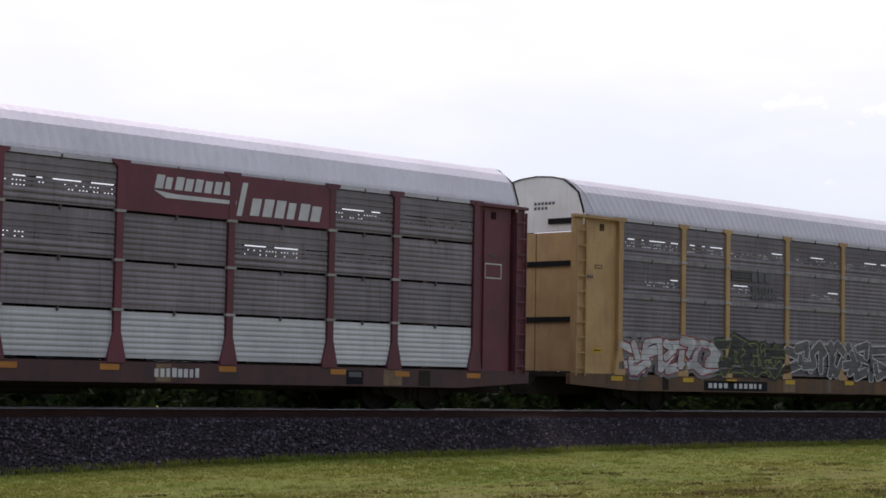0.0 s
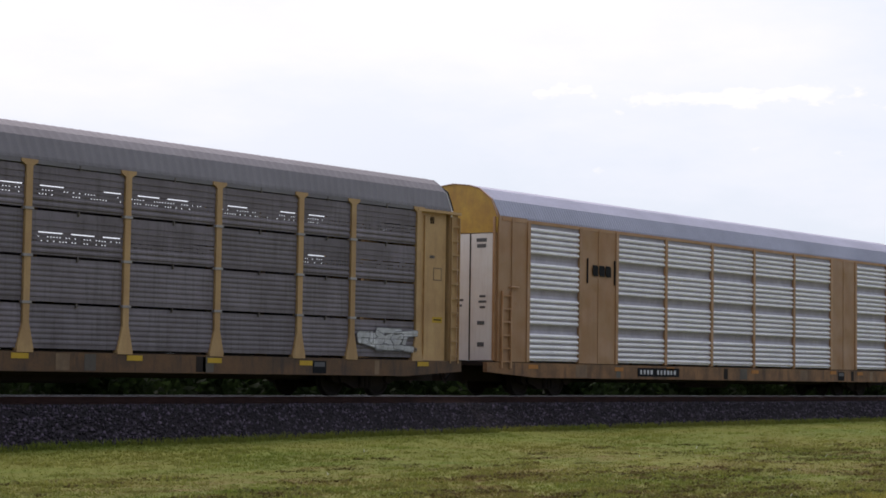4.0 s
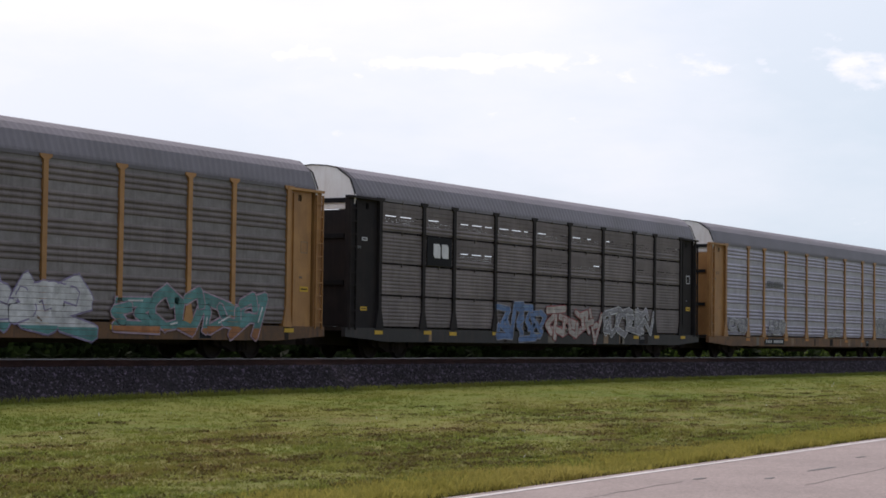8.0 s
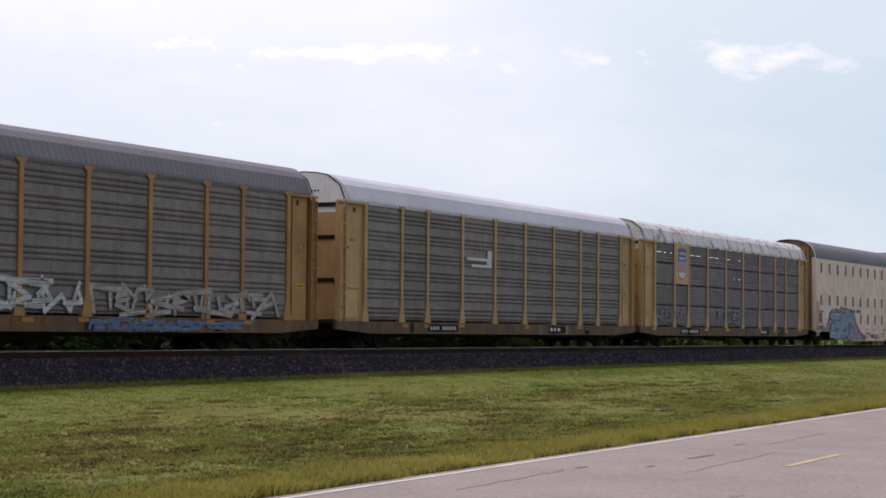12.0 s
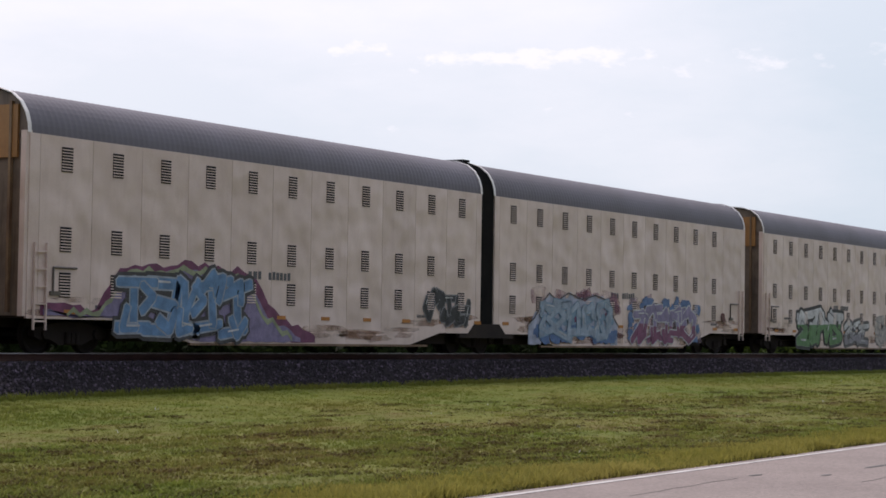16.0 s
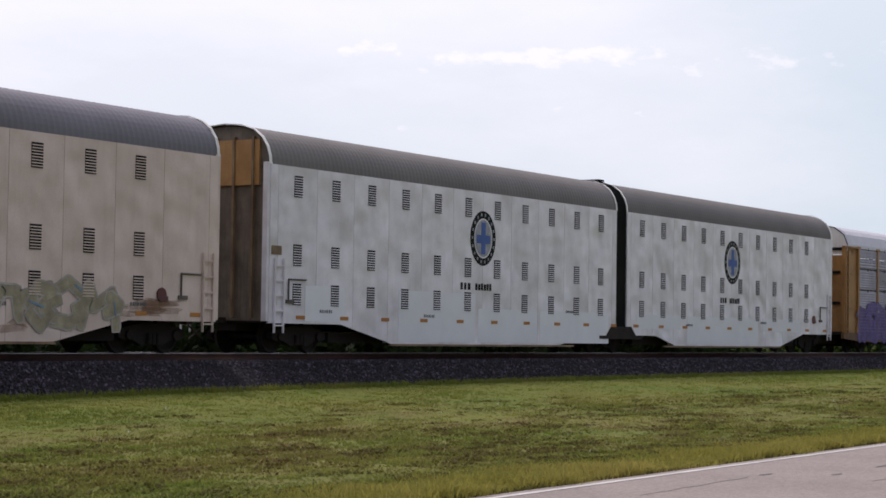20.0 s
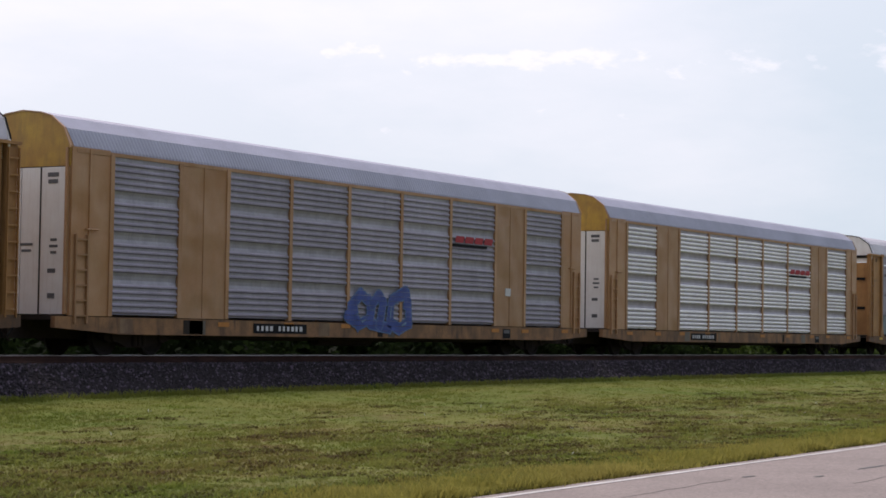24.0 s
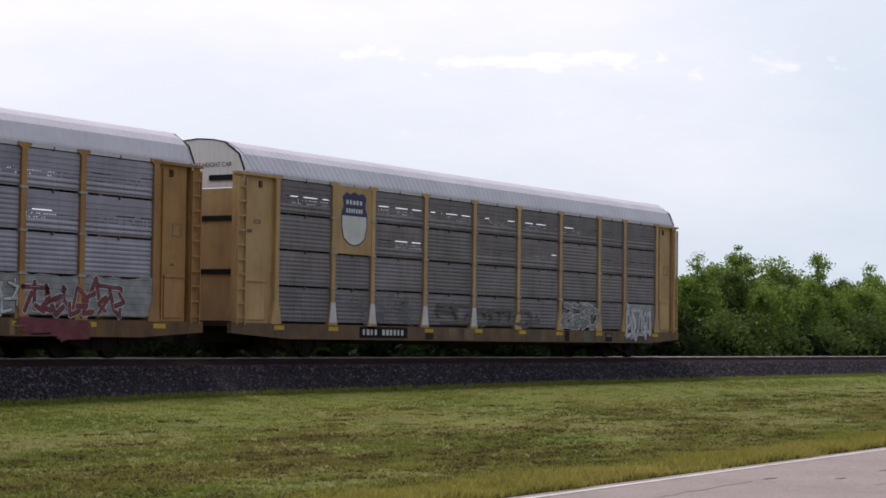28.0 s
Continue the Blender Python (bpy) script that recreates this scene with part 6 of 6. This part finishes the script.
def blades(name, x, y, h, lean, width, material, label, seed, n_blades=4):
    """Tufts of thin bent blades at the given places."""
    rs = np.random.RandomState(seed)
    n = len(x)
    z = np.interp(y, [10.6, 12.5, 16, 20, 25, 29.5, 36.6, 42], [-0.05, -0.03, 0.0, 0.04, 0.15, 0.29, 0.29, 0.15]) + swell_at(x, y)
    V, F = [], []
    k = 0
    for b in range(n_blades):
        a = rs.rand(n) * 6.283
        hh = h * (0.6 + 0.6 * rs.rand(n))
        ox, oy = 0.05 * rs.randn(n), 0.05 * rs.randn(n)
        dx, dy = np.cos(a), np.sin(a)
        l = lean * hh * (0.4 + rs.rand(n))
        bx, by = x + ox, y + oy
        q = a + 1.57
        wx, wy = np.cos(q) * width, np.sin(q) * width
        p0 = np.stack([bx - wx, by - wy, z - 0.02], 1)
        p1 = np.stack([bx + wx, by + wy, z - 0.02], 1)
        p2 = np.stack([bx + wx * 0.7 + dx * l * 0.35, by + wy * 0.7 + dy * l * 0.35, z + hh * 0.6], 1)
        p3 = np.stack([bx - wx * 0.7 + dx * l * 0.35, by - wy * 0.7 + dy * l * 0.35, z + hh * 0.6], 1)
        p4 = np.stack([bx + dx * l, by + dy * l, z + hh], 1)
        V.append(np.stack([p0, p1, p2, p3, p4], 1).reshape(-1, 3))
        i = k + np.arange(n)[:, None] * 5
        F += (i + np.array([[0, 1, 2, 3]])).tolist() + (i + np.array([[3, 2, 4]])).tolist()
        k += 5 * n
    me = bpy.data.meshes.new(name)
    me.from_pydata(np.concatenate(V).tolist(), [], F)
    me.materials.append(material)
    return tagged(new(name, me), label, "grass", kind="stuff")


def scatter_grass():
    rs = np.random.RandomState(8)
    n = 80000
    y = 11.5 + 18.2 * rs.rand(n) ** 1.15
    x = y * (0.55 + (4.0 * rs.rand(n) ** 1.9))
    blades("grass", x, y, 0.016 + 0.026 * rs.rand(n), 2.4, 0.011, BLADE, "short mown grass, green to yellow", 1)
    n = 20000
    x = 12 + 60 * rs.rand(n) ** 1.5
    e = 10.75 + ROAD_SLOPE * (x - 19.0)
    y = e + 0.34 + 2.1 * np.abs(rs.rand(n)) ** 1.7 + 0.10 * np.sin(x * 2.3) * np.sin(x * 0.7)
    blades("verge_grass", x, y, (0.09 + 0.16 * rs.rand(n)) * (0.75 + 0.35 * np.sin(x * 1.9 + 2 * np.sin(x * 0.6))) * np.clip(1.25 - 0.45 * (y - e), 0.3, 1.0), 0.8, 0.008, VERGE, "longer yellowing grass along the road edge", 2)
    # patches of dark low weeds in the turf
    cx = [(23.98, 17.47), (30.5, 17.6), (37.8, 19.3), (27.0, 16.2), (33.5, 18.3), (41.0, 18.0), (45, 20), (21.5, 15.2), (25.5, 14.5), (35.0, 16.0), (29.0, 19.5), (50, 21.5),
          (19.5, 18.5), (32, 15.0), (39.5, 21.0), (55, 19), (60, 22), (18.2, 16.5)]
    for i in range(330):
        b = 12.9 + 11.5 * rs.rand() ** 1.4
        cx.append((b * (0.7 + 2.6 * rs.rand()), b))
    px, py = [], []
    for i, (a, b) in enumerate(cx):
        m = (60 + 30 * (i % 3)) if i < 18 else 7 + 5 * (i % 4)
        px.append(a + (0.5 + 0.7 * (i % 4)) * (1 if i < 18 else 0.17) * rs.randn(m))
        py.append(b + (0.3 + 0.25 * (i % 3)) * (0.8 if i < 18 else 0.20) * rs.randn(m))
    px, py = np.concatenate(px), np.clip(np.concatenate(py), 12.2, 29)
    blades("weed_patch", px, py, 0.020 + 0.032 * rs.rand(len(px)), 2.6, 0.022, WEED, "patches of dark low weeds in the turf", 3)
    m, k = 620, 16                      # little tussocks that stand above the mown turf
    b = 12.6 + 15.5 * rs.rand(m) ** 1.1
    a = b * (0.6 + 3.0 * rs.rand(m) ** 1.4)
    x = (a[:, None] + 0.16 * rs.randn(m, k)).ravel()
    y = np.clip((b[:, None] + 0.07 * rs.randn(m, k)).ravel(), 12.2, 29)
    blades("tussocks", x, y, 0.035 + 0.05 * rs.rand(m * k), 1.3, 0.011, TUFT, "small bright tussocks standing above the mown turf", 12, 3)
    n = 26                              # pale seed heads and petals here and there
    y = 12.5 + 14 * rs.rand(n)
    x = y * (0.7 + 2.6 * rs.rand(n))
    blades("wildflowers", x, y, 0.05 + 0.02 * rs.rand(n), 0.9, 0.008, P_WHITE, "scattered small white wildflowers in the grass", 9, 2)
    n = 900                             # a row of dark short tufts at the pavement's edge
    x = 12 + 45 * rs.rand(n) ** 1.4
    y = 10.75 + ROAD_SLOPE * (x - 19.0) + 0.30 + 0.06 * rs.rand(n)
    blades("verge_roots", x, y, 0.05 + 0.04 * rs.rand(n), 1.1, 0.015, WEED, "dark short tufts at the pavement edge", 10)
    n = 4000
    x = 18 + 110 * rs.rand(n) ** 1.4
    y = 29.5 + 0.22 * rs.randn(n)
    blades("edge_grass", x, np.clip(y, 28.9, 29.9), 0.08 + 0.08 * rs.rand(n), 0.8, 0.012, BLADE, "grass creeping into the foot of the ballast", 4)
    n = 9000
    x = -5 + 135 * rs.rand(n)
    y = 36.8 + 5.0 * rs.rand(n)
    blades("far_grass", x, y, 0.1 + 0.2 * rs.rand(n), 0.6, 0.025, WEED, "rough uncut grass behind the track", 5)


def leaf_mat(name, a, b, spec=0.4):
    m = bpy.data.materials.new(name)
    m.use_nodes = True
    nt = m.node_tree
    bs = nt.nodes["Principled BSDF"]
    g, mx = nt.nodes.new("ShaderNodeNewGeometry"), nt.nodes.new("ShaderNodeMix")
    mx.data_type = 'RGBA'
    mx.inputs[6].default_value, mx.inputs[7].default_value = (*a, 1), (*b, 1)
    nt.links.new(g.outputs["Random Per Island"], mx.inputs[0])
    nt.links.new(mx.outputs[2], bs.inputs["Base Color"])
    bs.inputs["Roughness"].default_value = 0.55
    bs.inputs["Specular IOR Level"].default_value = spec
    tr, ad = nt.nodes.new("ShaderNodeBsdfTranslucent"), nt.nodes.new("ShaderNodeMixShader")
    nt.links.new(mx.outputs[2], tr.inputs[0])
    ad.inputs[0].default_value = 0.55
    nt.links.new(bs.outputs[0], ad.inputs[1])
    nt.links.new(tr.outputs[0], ad.inputs[2])
    nt.links.new(ad.outputs[0], nt.nodes["Material Output"].inputs[0])
    return m


LEAF = leaf_mat("fresh_green_leaf", (0.105, 0.175, 0.024), (0.240, 0.350, 0.062))
LEAF2 = leaf_mat("dark_green_leaf", (0.050, 0.088, 0.014), (0.118, 0.178, 0.034))
BARK = mat("grey_brown_bark", (0.11, 0.085, 0.065), (0.07, 0.055, 0.042), 0.9, fine=20, bump=0.6)


def leaves(centres, radii, count, size, rs):
    """Small folded leaves round the given clump centres."""
    i = rs.randint(0, len(centres), count)
    d = rs.randn(count, 3)
    d /= np.linalg.norm(d, axis=1)[:, None]
    p = centres[i] + d * radii[i][:, None] * (0.10 + 1.25 * rs.rand(count, 1) ** 0.8) * np.array([1, 1, 0.85])
    u = rs.randn(count, 3)
    u /= np.linalg.norm(u, axis=1)[:, None]
    w = np.cross(u, rs.randn(count, 3))
    w /= np.linalg.norm(w, axis=1)[:, None]
    s = (size * (0.6 + 0.8 * rs.rand(count)))[:, None]
    v = np.stack([p - u * s, p + w * s * 0.55, p + u * s, p - w * s * 0.55], 1)
    return v.reshape(-1, 3), (np.arange(count)[:, None] * 4 + np.arange(4)[None])


def tree(x, y, h, seed, sparse=False, dark=False):
    rs = np.random.RandomState(seed)
    z0 = ground_z(y) - 0.05
    t = new("tree")
    t.location = (x, y, z0)
    tagged(t, "slender tree with sparse leafy top" if sparse else ("dense dark green tree behind the track" if dark else "dense light green tree behind the track"), "tree", "trees behind the track")
    s = Shape()
    ring = lambda r, cx, cy, z: [(cx + r * math.cos(q), cy + r * math.sin(q), z) for q in [2 * math.pi * i / 8 for i in range(8)]]
    lx, ly = rs.randn() * 0.25, rs.randn() * 0.25
    s.loft([ring(0.16, 0, 0, 0), ring(0.12, lx * 0.3, ly * 0.3, h * 0.3), ring(0.08, lx * 0.7, ly * 0.7, h * 0.6), ring(0.03, lx, ly, h * 0.93)])
    part("trunk", s, BARK, t)
    cs, rr = [], []
    n = 6 if sparse else 8
    for i in range(n):
        a, k = 2 * math.pi * i / n + rs.rand(), (0.35 if sparse else 0.18) + 0.6 * rs.rand()
        p = Vector((lx * k, ly * k, h * k))
        q = p + Vector((math.cos(a), math.sin(a), 0.55)) * (0.35 + (1.0 - k) * 0.30 * h * 0.55)
        part("limb", Shape().tube(p, q, 0.055, 6, 0.02), BARK, t)
        cs.append(q)
        rr.append(0.45 if sparse else 0.85)
    for i in range(10 if sparse else 34):
        a, k = rs.rand() * 6.283, rs.rand()
        zz = h * ((0.55 + 0.45 * k) if sparse else (0.08 + 0.86 * k))
        rad = (0.7 if sparse else 2.3) * (1 - 0.62 * k) * (0.4 + 0.6 * rs.rand())
        cs.append(Vector((lx * k + rad * math.cos(a), ly * k + rad * math.sin(a), zz)))
        rr.append((0.22 + 0.2 * rs.rand()) if sparse else (0.45 + 0.45 * rs.rand()) * (1.1 - 0.5 * k))
    v, f = leaves(np.array([tuple(c) for c in cs]), np.array(rr), 1300 if sparse else 13000, 0.075, rs)
    me = bpy.data.meshes.new("crown")
    me.from_pydata(v.tolist(), [], f.tolist())
    me.materials.append(LEAF2 if dark else LEAF)
    part("crown", me, None, t)


def thicket(name, x0, x1, y0, y1, h, count, size, seed, mtl, label):
    rs = np.random.RandomState(seed)
    n = int((x1 - x0) * 1.6)
    c = np.stack([x0 + (x1 - x0) * rs.rand(n), y0 + (y1 - y0) * rs.rand(n), 0.2 + h * rs.rand(n) * (0.6 + 0.4 * rs.rand(n))], 1)
    v, f = leaves(c, 0.7 + 0.6 * rs.rand(n), count, size, rs)
    v[:, 2] = np.maximum(v[:, 2], 0.1)
    me = bpy.data.meshes.new(name)
    me.from_pydata(v.tolist(), [], f.tolist())
    me.materials.append(mtl)
    tagged(new(name, me), label, "bushes", kind="stuff")


scatter_stones()
scatter_grass()
for i, (x, y, h) in enumerate(((90, 45, 5.6), (94, 47, 6.2), (97.5, 44.5, 5.6), (100.5, 46, 6.0), (103.5, 45, 5.9), (106, 47.5, 6.5), (108.6, 46, 7.4), (111, 44.5, 6.3), (113.5, 46.5, 6.1),
                               (116, 45, 6.0), (118.5, 47, 6.2), (121.2, 46, 6.0), (124, 44.8, 6.0), (126.6, 46.5, 6.5), (129.5, 45.2, 6.6), (132.5, 46.5, 6.9), (136, 45, 6.4), (140, 46.5, 6.6))):
    tree(x, y, h * 0.95, 50 + i, dark=i % 3 == 1)
for i, (x, y, h) in enumerate(((98.4, 44.5, 6.6), (109.0, 47, 7.9), (120.3, 46, 7.9), (121.8, 46.4, 7.6), (131.0, 46, 7.6))):
    tree(x, y, h * 0.95, 90 + i, sparse=True)
# shade behind and beneath the train is put into these near-black leaves
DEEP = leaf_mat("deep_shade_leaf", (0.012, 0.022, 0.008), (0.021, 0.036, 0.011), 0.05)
thicket("undergrowth", -10, 87, 38.5, 42.5, 3.3, 62000, 0.16, 5, DEEP, "dense bushes behind the track, shade put into the leaf colour")
thicket("undergrowth", -10, 130, 41.5, 47, 1.7, 60000, 0.24, 15, DEEP, "dense scrub behind the track, shade put into the leaf colour")
# the darker leaf here carries the trees' interior shade in its colour
thicket("undergrowth", 84, 150, 41.5, 44.5, 3.2, 46000, 0.11, 6, LEAF2, "undergrowth at the foot of the trees, shade put into its green")
thicket("thicket", 84, 150, 43.6, 48.0, 6.3, 120000, 0.10, 8, LEAF, "light green brushwood between the trees")
thicket("far_bushes", 140, 330, 44, 52, 5.5, 26000, 0.28, 7, LEAF2, "distant green bushes along the track")


# ---- movement ----
def gone_at(t):
    for (a, p), (b, q) in zip(GONE, GONE[1:]):
        if a <= t <= b:
            return p + (q - p) * (t - a) / (b - a)
    return GONE[-1][1]


def motions():
    for thing, x in TRAIN:
        walk(thing, [(t, pose(x - g, TRACK_Y, RAIL_Z)) for t, g in GONE])
    # all wheels roll alike: one set of keys, shared
    first = WHEELS[0]
    rows = []
    for i in range(28 * FPS + 1):
        t = i / FPS
        rows.append((t, pose(0, 0, 0.457, 0, -math.degrees(gone_at(t) / 0.457), 0)))
    walk(first, rows)
    for w in WHEELS[1:]:
        w.rotation_mode = "QUATERNION"
        w.animation_data_create()
        w.animation_data.action = first.animation_data.action
        w.animation_data.action_slot = first.animation_data.action_slot


motions()
